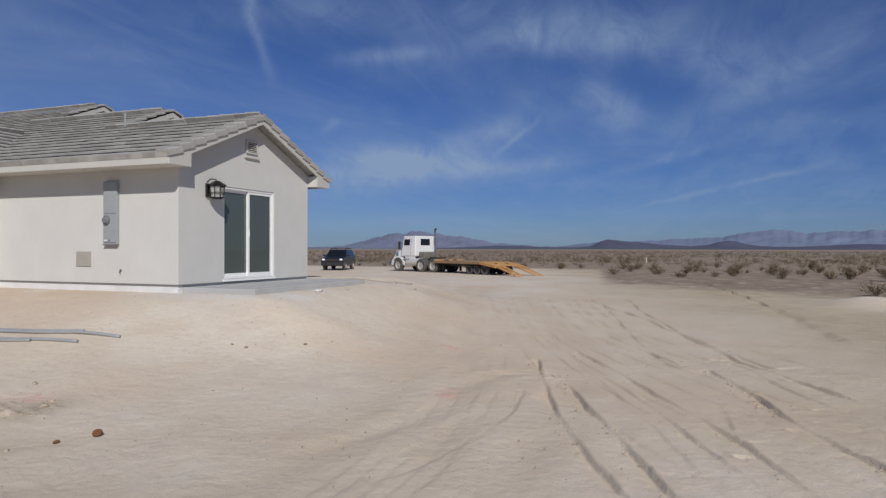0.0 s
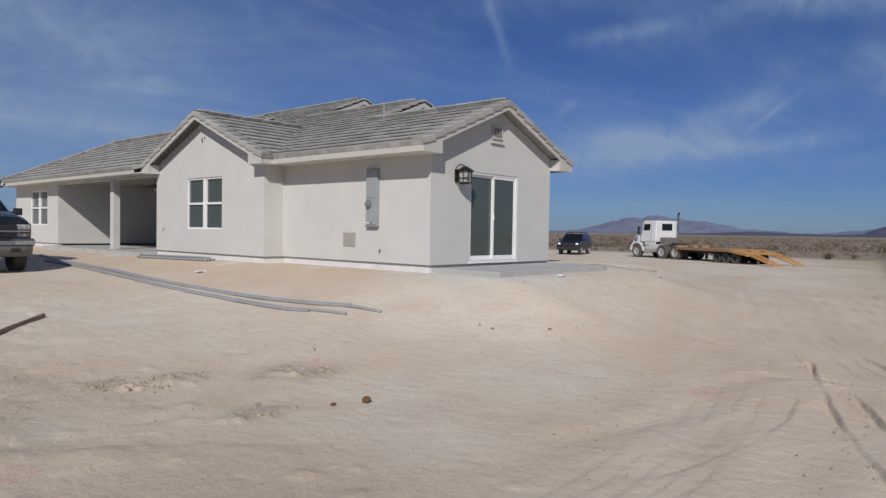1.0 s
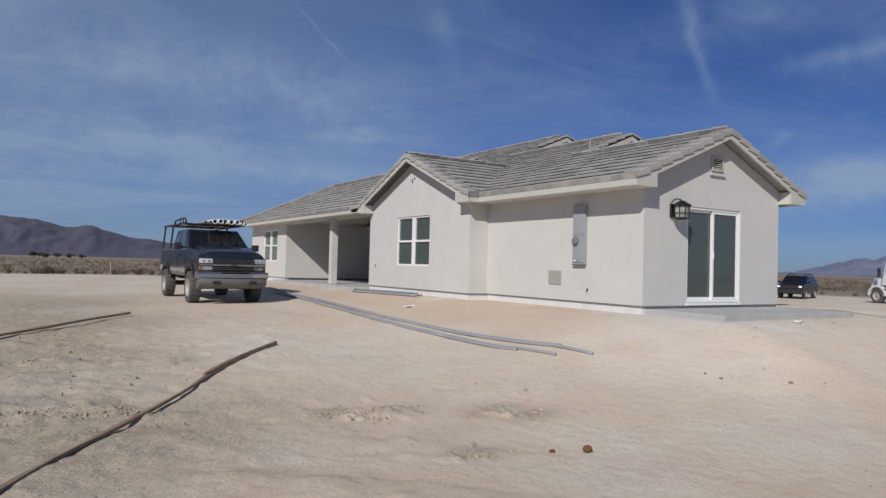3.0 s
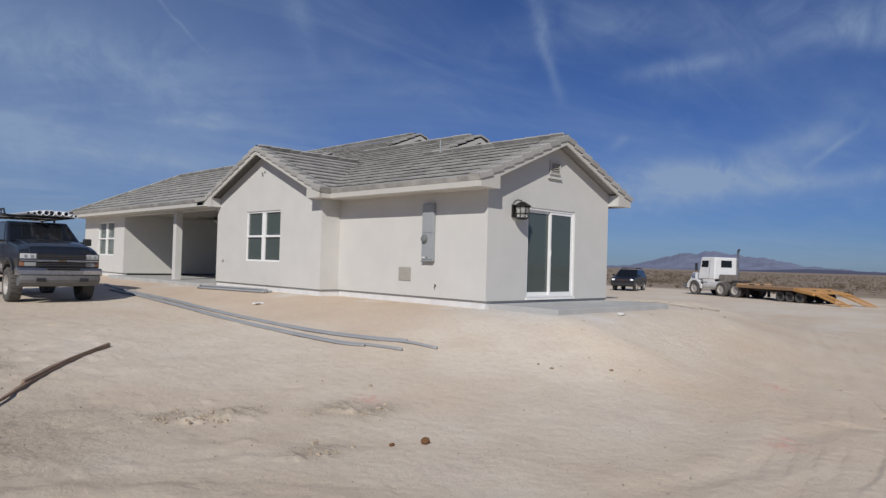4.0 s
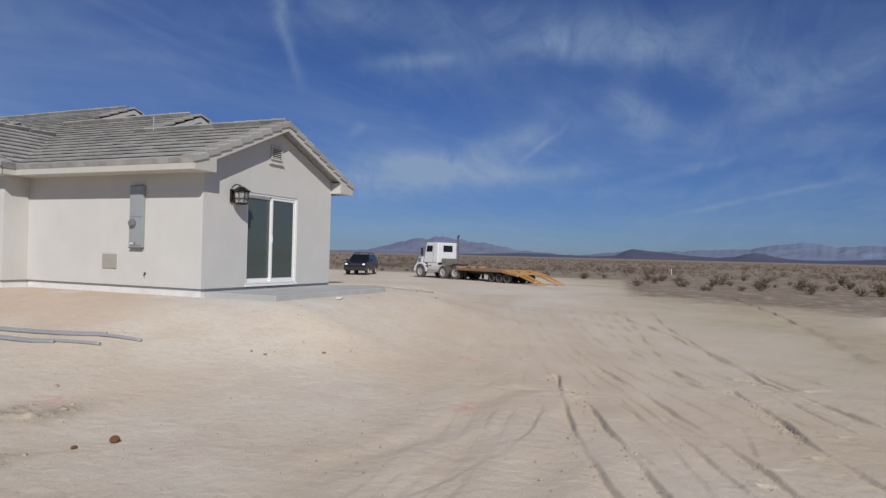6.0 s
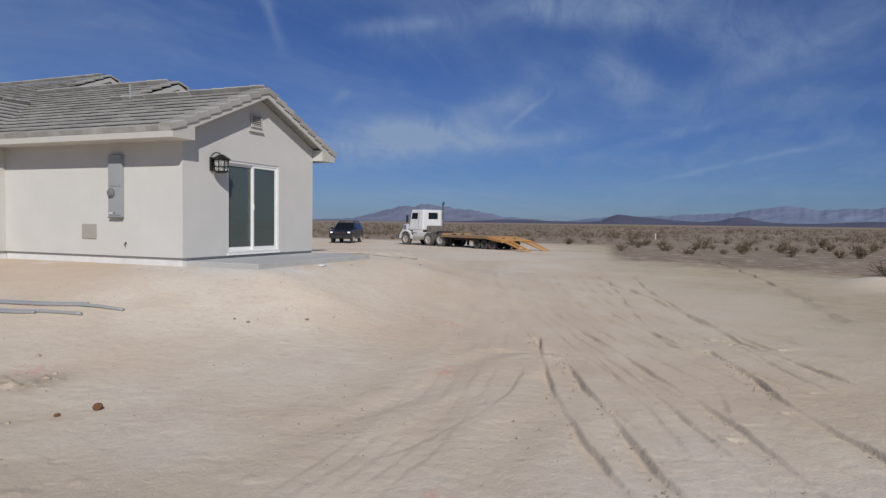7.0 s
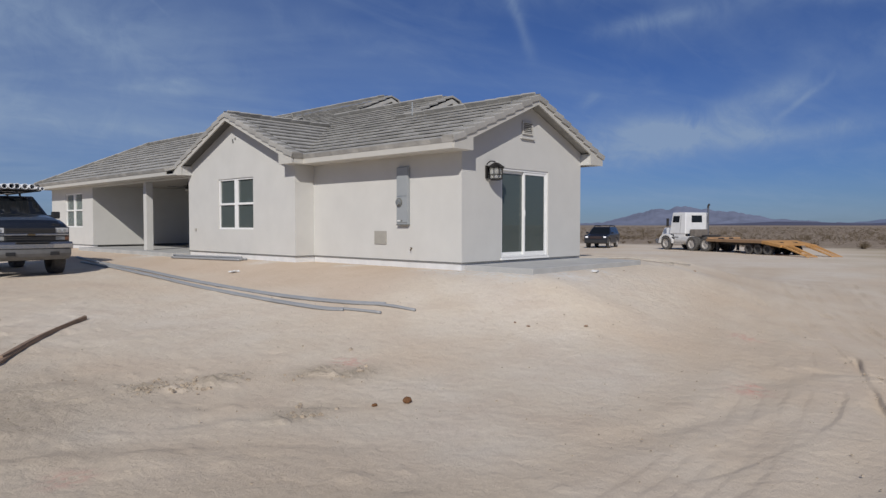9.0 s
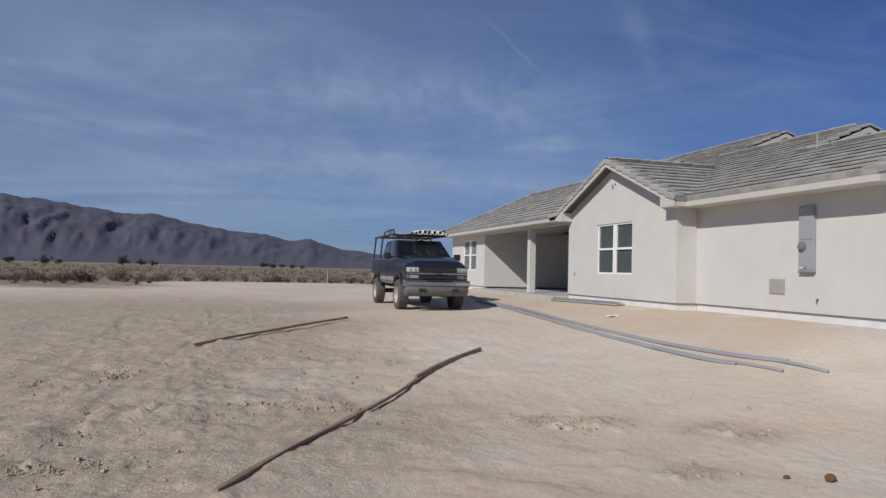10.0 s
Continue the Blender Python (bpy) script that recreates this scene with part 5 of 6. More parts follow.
NAVY = paint_material("slate_blue_car_paint", (0.0095, 0.0125, 0.019), dust=0.03)
SILVER = paint_material("silver_lower_paint", (0.32, 0.325, 0.33))
BLACKCAR = paint_material("blue_black_car_paint", (0.007, 0.010, 0.018), dust=0.03)
WHITECAB = paint_material("white_truck_paint", (0.74, 0.75, 0.75), dust=0.3)
CHROME = material("dull_chrome", (0.40, 0.40, 0.41), 0.22, metal=0.9, spread=0.1)
TYRE = material("dusty_tyre", (0.085, 0.08, 0.074), 0.95, spread=0.35, scale=5, bump=0.4)
RIM = material("dusty_rim", (0.40, 0.375, 0.345), 0.55, metal=0.1, spread=0.2)
BLACKTRIM = material("black_plastic", (0.018, 0.018, 0.02), 0.6, spread=0.2)
CARGLASS = glass_material("tinted_car_glass", (0.010, 0.012, 0.014), 0.14, 0.1)
LENS = glass_material("headlamp_lens", (0.36, 0.37, 0.37), 0.1, 0.3)
# Near-white lens: the glow of the headlights is put into the colour, without emission.
GLOWLENS = glass_material("headlamp_white_glow", (0.92, 0.93, 0.95), 0.15, 0.0)
AMBER = material("amber_lens", (0.22, 0.10, 0.055), 0.3, spread=0.1)
ORANGE = material("worn_orange_paint", (0.47, 0.25, 0.085), 0.8, spread=0.3, scale=3, bump=0.3)
DECKWOOD = material("weathered_deck_plank", (0.30, 0.185, 0.10), 0.9, spread=0.3, scale=3, bump=0.4, random_tint=0.2)
STEELDARK = material("dark_chassis_steel", (0.045, 0.042, 0.04), 0.7, spread=0.3, scale=4)


def lathe(profile, sides=28):
    """A turned shape about the y axis from (radius, y) pairs."""
    bm = bmesh.new()
    rings = [[bm.verts.new((r * math.cos(a), y, r * math.sin(a))) for a in (math.tau * k / sides for k in range(sides))] for r, y in profile]
    for a, b in zip(rings, rings[1:]):
        for k in range(sides):
            bm.faces.new((a[k], a[(k + 1) % sides], b[(k + 1) % sides], b[k]))
    bm.faces.new(rings[0])
    bm.faces.new(rings[-1][::-1])
    bmesh.ops.recalc_face_normals(bm, faces=bm.faces[:])
    return bm


def wheel(parent, x, y, r, w, out, rim_mat=RIM, steer=0):
    """out: +1 or -1, the side that shows."""
    W = part("wheel", lathe([(r * 0.56, -w * 0.04), (r * 0.6, -w / 2), (r * 0.93, -w / 2), (r, -w * 0.36), (r, w * 0.36), (r * 0.93, w / 2), (r * 0.6, w / 2), (r * 0.56, w * 0.04)]), TYRE, parent, "dusty black tyre and rim", True)
    W.matrix_basis = pose(x, y, r, 0, 0, steer)
    rim = lathe([(r * 0.12, out * w * 0.20), (r * 0.48, out * w * 0.16), (r * 0.55, out * w * 0.40), (r * 0.62, out * w * 0.51), (r * 0.64, out * w * 0.40), (r * 0.60, out * w * 0.02)])
    part("rim", rim, rim_mat, W, "dull steel rim")
    part("hub", rod(bmesh.new(), (0, out * w * 0.1, 0), (0, out * w * 0.34, 0), r * 0.17, 12), rim_mat, W)
    for k in range(6):
        a = math.tau * k / 6
        bm = bmesh.new()
        box(bm, r * 0.12, r * 0.56, -0.012, 0.012, -0.05, 0.05)
        bmesh.ops.transform(bm, matrix=Matrix.Rotation(a, 4, "Y") @ Matrix.Translation((0, out * w * 0.22, 0)), verts=bm.verts)
        part("spoke", bm, rim_mat, W)
    for k in range(22):
        a = math.tau * k / 22
        bm = bmesh.new()
        box(bm, -0.035 * r, 0.035 * r, -w * 0.44, w * 0.44, r * 0.985, r * 1.012)
        bmesh.ops.transform(bm, matrix=Matrix.Rotation(a, 4, "Y"), verts=bm.verts)
        part("tread_block", bm, TYRE, W)
    return W


def arch(cx, cz, r, z, n=9):
    """Points of a wheel opening, from its front foot over the top to its rear foot."""
    lo = math.asin(max(-1, min(1, (z - cz) / r)))
    return [(cx + r * math.cos(lo + (math.pi - 2 * lo) * k / n), cz + r * math.sin(lo + (math.pi - 2 * lo) * k / n)) for k in range(n + 1)]


def side_body(outline, half, soft=0.05):
    bm = bmesh.new()
    prism(bm, [(x, -half, z) for x, z in outline], (0, 2 * half, 0))
    rim = [e for e in bm.edges if abs(e.verts[0].co.y - e.verts[1].co.y) < 1e-5]
    bmesh.ops.bevel(bm, geom=rim, offset=soft, segments=3, profile=0.5, affect="EDGES", clamp_overlap=True)
    return bm


def hull(bottom, top, soft=0.04):
    """A cab from two rectangles (x0, x1, half, z)."""
    bm = bmesh.new()
    v = [bm.verts.new(p) for x0, x1, h, z in (bottom, top) for p in ((x0, -h, z), (x1, -h, z), (x1, h, z), (x0, h, z))]
    for q in ((3, 2, 1, 0), (4, 5, 6, 7), (0, 1, 5, 4), (1, 2, 6, 5), (2, 3, 7, 6), (3, 0, 4, 7)):
        bm.faces.new([v[i] for i in q])
    return bevel(bm, soft, 3)


def sheet(points, push):
    """A thin pane through four corners, standing proud by push."""
    p = [Vector(q) for q in points]
    n = (p[1] - p[0]).cross(p[-1] - p[0]).normalized() * push
    bm = bmesh.new()
    prism(bm, [q - n * 0.6 for q in p], n * 1.6)
    return bm


def on_side(bottom, top, side, a0, a1, b0, b1, push=0.012):
    """A pane on the sloping side of a hull: a along its length (0 rear, 1 front) at its foot and head; b up it."""
    def at(a, b):
        x = (bottom[0] + (bottom[1] - bottom[0]) * a) * (1 - b) + (top[0] + (top[1] - top[0]) * a) * b
        return (x, side * (bottom[2] * (1 - b) + top[2] * b), bottom[3] * (1 - b) + top[3] * b)
    q = [at(a0, b0), at(a1, b0), at(a1, b1), at(a0, b1)]
    return sheet(q if side < 0 else q[::-1], push)


def on_front(bottom, top, end, c0, c1, b0, b1, push=0.012):
    """The same for the windscreen (end 1) or rear window (end 0); c across."""
    def at(c, b):
        x = bottom[end] * (1 - b) + top[end] * b
        h = bottom[2] * (1 - b) + top[2] * b
        return (x, h * c, bottom[3] * (1 - b) + top[3] * b)
    q = [at(c0, b0), at(c1, b0), at(c1, b1), at(c0, b1)]
    return sheet(q if end else q[::-1], push)


def swept(x0, x1, side, y0, y1, z0, z1):
    """A lamp block that follows the rounded nose in plan."""
    bm = bmesh.new()
    n = 5
    ys = [y0 + (y1 - y0) * k / n for k in range(n + 1)]
    outline = [(x1 - 0.13 * y ** 3, side * y, z0) for y in ys] + [(x0 - 0.13 * y ** 3, side * y, z0) for y in ys[::-1]]
    prism(bm, outline, (0, 0, z1 - z0))
    return bevel(bm, 0.01, 1)


def moulded(bm):
    """Draw a slab-sided body in towards its shoulders and round its nose in plan."""
    for y in (-0.8, -0.55, -0.25, 0.25, 0.55, 0.8):
        bmesh.ops.bisect_plane(bm, geom=bm.verts[:] + bm.edges[:] + bm.faces[:], plane_co=(0, y, 0), plane_no=(0, 1, 0))
    for z in (1.15, 1.35):
        bmesh.ops.bisect_plane(bm, geom=bm.verts[:] + bm.edges[:] + bm.faces[:], plane_co=(0, 0, z), plane_no=(0, 0, 1))
    for v in bm.verts:
        c = v.co
        if c.x > 1.0 and c.z > 1.35:
            c.z -= 0.07 * abs(c.y) ** 4 * min(1, (c.x - 1.0) / 0.8)
        c.y *= 1 - 0.055 * float(ease(1.1, 1.6, c.z)) - 0.02 * float(ease(1.0, 0.75, c.z))
        if c.x > 2.3:
            c.x -= 0.13 * abs(c.y) ** 3
    return bm


def pickup(m):
    P = thing("pickup_truck", m, "lifted dark slate-blue pickup truck with black rack", "pickup truck")
    R, wb = 0.45, 1.78
    low = 0.74
    body = [(2.76, 0.80), (2.82, 0.88), (2.83, 1.20), (2.81, 1.28), (2.76, 1.36), (2.67, 1.43), (2.5, 1.49), (2.2, 1.54), (1.20, 1.60), (-1.15, 1.58), (-2.85, 1.58), (-2.92, 1.5), (-2.92, 0.85)]
    body += [(-2.6, low + 0.06)] + arch(-wb, 0.52, 0.57, low)[::-1] + [(-0.9, low), (0.9, low)] + arch(wb, 0.52, 0.57, low)[::-1] + [(2.6, 0.86)]
    part("body", moulded(side_body(body, 1.0, 0.06)), NAVY, P, "dusty slate-blue body")
    for s in (-1, 1):
        part("side_stripe", boxed(-1.12, 1.1, s * 0.99 - 0.012, s * 0.99 + 0.012, 0.86, 0.97, 0.006), SILVER, P, "silver lower door panel")
        part("bed_stripe", boxed(-2.85, -2.42, s * 0.998 - 0.008, s * 0.998 + 0.008, 0.88, 1.04, 0.006), SILVER, P)
        for x in (1.12, 0.02, -1.12):
            part("door_gap", boxed(x - 0.006, x + 0.006, s * 1.002 - 0.004, s * 1.002 + 0.004, 0.80, 1.54), BLACKTRIM, P)
        part("door_handle", boxed(0.10, 0.26, s * 1.0 - 0.02, s * 1.0 + 0.02, 1.36, 1.40, 0.006), BLACKTRIM, P)
        for x in (wb, -wb):
            flare = [(px, pz) for px, pz in arch(x, 0.52, 0.635, low, 12)]
            inner = [(px, pz) for px, pz in arch(x, 0.52, 0.54, low, 12)][::-1]
            bm = bmesh.new()
            for k in range(12):
                prism(bm, [(flare[k][0], s * 0.98, flare[k][1]), (flare[k + 1][0], s * 0.98, flare[k + 1][1]), (inner[11 - k][0], s * 0.98, inner[11 - k][1]), (inner[12 - k][0], s * 0.98, inner[12 - k][1])], (0, s * 0.055, 0))
            part("wheel_flare", bm, NAVY, P)
    cab_lo, cab_hi = (-1.18, 1.28, 0.97, 1.55), (-1.0, 0.42, 0.79, 2.17)
    part("cab", hull(cab_lo, cab_hi, 0.05), NAVY, P)
    part("windscreen", on_front(cab_lo, cab_hi, 1, -0.90, 0.90, 0.08, 0.90), CARGLASS, P, "dark windscreen")
    part("rear_window", on_front(cab_lo, cab_hi, 0, -0.8, 0.8, 0.15, 0.85), CARGLASS, P)
    for s in (-1, 1):
        part("side_window", on_side(cab_lo, cab_hi, s, 0.52, 0.90, 0.10, 0.86), CARGLASS, P)
        part("side_window", on_side(cab_lo, cab_hi, s, 0.08, 0.46, 0.10, 0.86), CARGLASS, P)
        mirror = part("mirror", boxed(0.92, 1.05, s * 1.20 - 0.11, s * 1.20 + 0.11, 1.53, 1.73, 0.03), BLACKTRIM, P, "large black towing mirror")
        part("mirror_arm", boxed(0.96, 1.02, s * 1.04 - 0.10, s * 1.04 + 0.10, 1.57, 1.63, 0.01), BLACKTRIM, P)
        part("mirror_glass", boxed(0.912, 0.92, s * 1.20 - 0.09, s * 1.20 + 0.09, 1.55, 1.71), CHROME, mirror)
    part("hood", moulded(side_body([(1.25, 1.57), (2.5, 1.44), (2.78, 1.30), (2.77, 1.40), (2.66, 1.48), (2.4, 1.555), (1.9, 1.62), (1.25, 1.66)], 0.78, 0.02)), NAVY, P)
    part("grille", boxed(2.79, 2.85, -0.60, 0.60, 0.94, 1.27, 0.015), BLACKTRIM, P, "black honeycomb grille")
    for z in (0.985, 1.035, 1.165, 1.215):
        part("grille_slat", boxed(2.85, 2.865, -0.58, 0.58, z - 0.008, z + 0.008), STEELDARK, P)
    part("grille_bar", boxed(2.85, 2.885, -0.62, 0.62, 1.075, 1.13, 0.012), CHROME, P, "chrome bar across the grille")
    bm = bmesh.new()
    prism(bm, [(2.885, -0.11, 1.085), (2.885, 0.07, 1.075), (2.885, 0.11, 1.12), (2.885, -0.07, 1.13)], (0.015, 0, 0))
    part("badge", bm, BRASS, P, "small gold badge")
    for s in (-1, 1):
        lamp = part("headlight", swept(2.70, 2.845, s, 0.60, 0.96, 1.145, 1.275), material("clear_lamp_cover", (0.46, 0.47, 0.48), 0.15, spread=0.1, bump=0.0, coat=1.0), P, "clear headlight")
        for y, r in ((0.70, 0.05), (0.84, 0.045)):
            part("reflector", rod(bmesh.new(), (2.80 - 0.13 * y ** 3, s * y, 1.21), (2.862 - 0.13 * y ** 3, s * y, 1.21), r, 14, r * 0.8), LENS, lamp)
        part("lower_headlight", swept(2.70, 2.84, s, 0.60, 0.86, 0.955, 1.065), LENS, P)
        part("turn_signal", swept(2.69, 2.84, s, 0.865, 0.97, 0.955, 1.065), AMBER, P)
        part("chrome_spear", swept(2.72, 2.87, s, 0.60, 0.95, 1.078, 1.127), CHROME, P, "chrome bar between the lamps")
        part("lamp_surround", swept(2.66, 2.825, s, 0.59, 0.985, 0.935, 1.29), BLACKTRIM, P)
        part("fog_recess", boxed(2.985, 3.022, s * 0.52 - 0.11, s * 0.52 + 0.11, 0.575, 0.665, 0.01), BLACKTRIM, P)
        part("tow_hook", tube(bmesh.new(), [(2.9, s * 0.42, 0.60), (3.0, s * 0.42, 0.58), (2.98, s * 0.46, 0.64)], 0.018, 6), BLACKTRIM, P)
    bm = side_body([(2.68, 0.72), (2.98, 0.72), (3.03, 0.76), (3.03, 0.86), (2.97, 0.915), (2.68, 0.915)], 1.03, 0.03)
    for y in (-0.8, -0.5, -0.2, 0.2, 0.5, 0.8):
        bmesh.ops.bisect_plane(bm, geom=bm.verts[:] + bm.edges[:] + bm.faces[:], plane_co=(0, y, 0), plane_no=(0, 1, 0))
    for v in bm.verts:
        v.co.x -= 0.16 * abs(v.co.y / 1.03) ** 3
    part("bumper", bm, CHROME, P, "dull chrome front bumper")
    bm = side_body([(2.66, 0.44), (2.86, 0.46), (2.97, 0.54), (3.01, 0.62), (3.01, 0.73), (2.66, 0.73)], 0.98, 0.03)
    for y in (-0.8, -0.5, -0.2, 0.2, 0.5, 0.8):
        bmesh.ops.bisect_plane(bm, geom=bm.verts[:] + bm.edges[:] + bm.faces[:], plane_co=(0, y, 0), plane_no=(0, 1, 0))
    for v in bm.verts:
        v.co.x -= 0.16 * abs(v.co.y / 1.03) ** 3
    part("valance", bm, material("grey_bumper_face", (0.13, 0.13, 0.13), 0.6, spread=0.15), P, "grey lower bumper")
    part("bumper_step", boxed(2.93, 3.04, -0.40, 0.40, 0.885, 0.925, 0.01), BLACKTRIM, P)
    part("skid_plate", boxed(1.3, 2.7, -0.5, 0.5, 0.48, 0.60, 0.03), STEELDARK, P)
    part("axle", rod(bmesh.new(), (wb, -0.8, R), (wb, 0.8, R), 0.06, 10), STEELDARK, P)
    part("axle", rod(bmesh.new(), (-wb, -0.8, R), (-wb, 0.8, R), 0.08, 10), STEELDARK, P)
    part("chassis_rail", boxed(-2.8, 2.6, -0.5, -0.4, 0.60, 0.78), STEELDARK, P)
    part("chassis_rail", boxed(-2.8, 2.6, 0.4, 0.5, 0.60, 0.78), STEELDARK, P)
    for x in (wb, -wb):
        for s in (-1, 1):
            wheel(P, x, s * 0.90, R, 0.31, s)
    # black rack over cab and bed
    rack = part("rack", boxed(-2.6, -2.5, -0.86, 0.86, 2.33, 2.37, 0.008), BLACKTRIM, P, "black tubular ladder rack")
    for s in (-1, 1):
        y = s * 0.90
        part("rail", tube(bmesh.new(), smooth_line([(-2.75, y, 2.34), (-1.0, y, 2.34), (0.66, y, 2.34)], 4), 0.035), BLACKTRIM, rack)
        part("upper_rail", tube(bmesh.new(), [(-1.1, y, 2.34), (-1.0, y, 2.46), (-0.2, y, 2.50), (0.50, y, 2.49), (0.66, y, 2.34)], 0.025), BLACKTRIM, rack)
        for x in (-2.6, -1.28):
            part("upright", tube(bmesh.new(), [(x - 0.12, s * 0.95, 1.58), (x, y, 2.34)], 0.03), BLACKTRIM, rack)
        part("rail_post", rod(bmesh.new(), (-0.2, y, 2.34), (-0.2, y, 2.47), 0.018, 6), BLACKTRIM, rack)
        part("rail_post", rod(bmesh.new(), (0.2, y, 2.34), (0.2, y, 2.47), 0.018, 6), BLACKTRIM, rack)
    for x in (-1.28, 0.05, 0.5):
        part("crossbar", rod(bmesh.new(), (x, -0.9, 2.33), (x, 0.9, 2.33), 0.022, 8), BLACKTRIM, rack)
    return P


def open_pipe(name, p, q, r, mat, label):
    """A pipe with an open, dark end."""
    p, q = Vector(p), Vector(q)
    bm = bmesh.new()
    n = 16
    m = Matrix.Translation(p) @ (q - p).to_track_quat("Z", "Y").to_matrix().to_4x4()
    L = (q - p).length
    rings = [[bm.verts.new(m @ Vector((rr * math.cos(math.tau * k / n), rr * math.sin(math.tau * k / n), z))) for k in range(n)] for rr, z in ((r * 0.82, 0.5), (r * 0.82, 0), (r, 0), (r, L), (r * 0.82, L), (r * 0.82, L - 0.5))]
    for a, b in zip(rings, rings[1:]):
        for k in range(n):
            bm.faces.new((a[k], b[k], b[(k + 1) % n], a[(k + 1) % n]))
    bm.faces.new(rings[0])
    bm.faces.new(rings[-1][::-1])
    bmesh.ops.recalc_face_normals(bm, faces=bm.faces[:])
    return single(name, bm, mat, label, "pipe", group="pipes on the rack")


PX, PY, PH = -5.58, 11.6, -90.5
PM = pose(PX, PY, at_ground(PX, PY) - 0.015, 0, 0, PH)
PM = PM @ Matrix.Diagonal((0.98, 0.90, 0.94, 1))
pickup(PM)
for i, (y, z, r, x0, x1, mat) in enumerate(((-0.34, 2.425, 0.07, -3.3, 0.75, WHITE_PVC), (-0.18, 2.43, 0.075, -3.4, 0.85, WHITE_PVC), (-0.01, 2.435, 0.08, -3.2, 0.7, WHITE_PVC), (0.17, 2.43, 0.075, -3.4, 0.8, WHITE_PVC), (0.33, 2.425, 0.07, -3.0, 0.9, WHITE_PVC), (-0.52, 2.39, 0.04, -3.3, 0.95, PVC), (-0.64, 2.39, 0.04, -3.1, 0.8, PVC), (0.55, 2.39, 0.045, -3.3, 0.7, WHITE_PVC), (0.62, 2.38, 0.045, -3.3, 0.8, WHITE_PVC))):
    open_pipe("pipe", PM @ Vector((x0, y + 0.22, z)), PM @ Vector((x1, y + 0.30, z)), r, mat, "white plastic pipe tied on the pickup rack" if mat is WHITE_PVC else "grey plastic conduit tied on the pickup rack")


def suv(m):
    P = thing("suv", m, "dark blue-black sport utility vehicle with roof rack", "car")
    R, wb = 0.38, 1.39
    body = [(2.30, 0.45), (2.36, 0.62), (2.34, 0.95), (2.2, 1.04), (1.1, 1.14), (-2.25, 1.16), (-2.36, 1.05), (-2.36, 0.5)]
    body += arch(-wb, 0.40, 0.46, 0.36)[::-1] + arch(wb, 0.40, 0.46, 0.36)[::-1]
    part("body", side_body(body, 0.92, 0.07), BLACKCAR, P)
    lo, hi = (-2.28, 1.15, 0.90, 1.13), (-1.95, 0.35, 0.70, 1.70)
    part("cabin", hull(lo, hi, 0.05), BLACKCAR, P)
    part("windscreen", on_front(lo, hi, 1, -0.9, 0.9, 0.08, 0.88), CARGLASS, P)
    part("rear_window", on_front(lo, hi, 0, -0.8, 0.8, 0.15, 0.85), CARGLASS, P)
    for s in (-1, 1):
        for a0, a1 in ((0.64, 0.90), (0.36, 0.61), (0.08, 0.33)):
            part("side_window", on_side(lo, hi, s, a0, a1, 0.10, 0.86), CARGLASS, P)
        part("headlight", boxed(2.22, 2.37, s * 0.72 - 0.12, s * 0.72 + 0.12, 0.82, 0.96, 0.04), GLOWLENS, P, "clear headlight")
        part("fog_lamp", boxed(2.33, 2.38, s * 0.62 - 0.07, s * 0.62 + 0.07, 0.52, 0.60, 0.02), LENS, P)
        part("mirror", boxed(0.85, 1.0, s * 1.02 - 0.10, s * 1.02 + 0.10, 1.14, 1.30, 0.03), BLACKCAR, P)
        part("roof_rail", tube(bmesh.new(), [(-1.8, s * 0.62, 1.70), (-1.7, s * 0.62, 1.79), (0.1, s * 0.62, 1.79), (0.2, s * 0.62, 1.70)], 0.025), BLACKTRIM, P)
        for x in (wb, -wb):
            wheel(P, x, s * 0.80, R, 0.24, s)
    part("grille", boxed(2.32, 2.375, -0.48, 0.48, 0.76, 0.95, 0.02), material("dark_red_grille", (0.03, 0.014, 0.013), 0.5, spread=0.2), P, "dark slotted grille")
    for k in range(7):
        part("grille_bar", boxed(2.375, 2.385, -0.42 + 0.14 * k - 0.018, -0.42 + 0.14 * k + 0.018, 0.78, 0.93, 0.004), BLACKTRIM, P)
    part("bumper", side_body([(2.2, 0.38), (2.42, 0.44), (2.43, 0.66), (2.2, 0.70)], 0.90, 0.04), BLACKTRIM, P)
    part("rack_basket", boxed(-1.2, 0.0, -0.55, 0.55, 1.79, 1.84, 0.015), BLACKTRIM, P, "black roof rack")
    for k in range(3):
        part("rack_bar", rod(bmesh.new(), (-1.2 + 0.6 * k, -0.62, 1.82), (-1.2 + 0.6 * k, 0.62, 1.82), 0.025, 8), BLACKTRIM, P)


suv(pose(39.1, 19.25, at_ground(39.1, 19.25) - 0.01, 0, 0, 197))


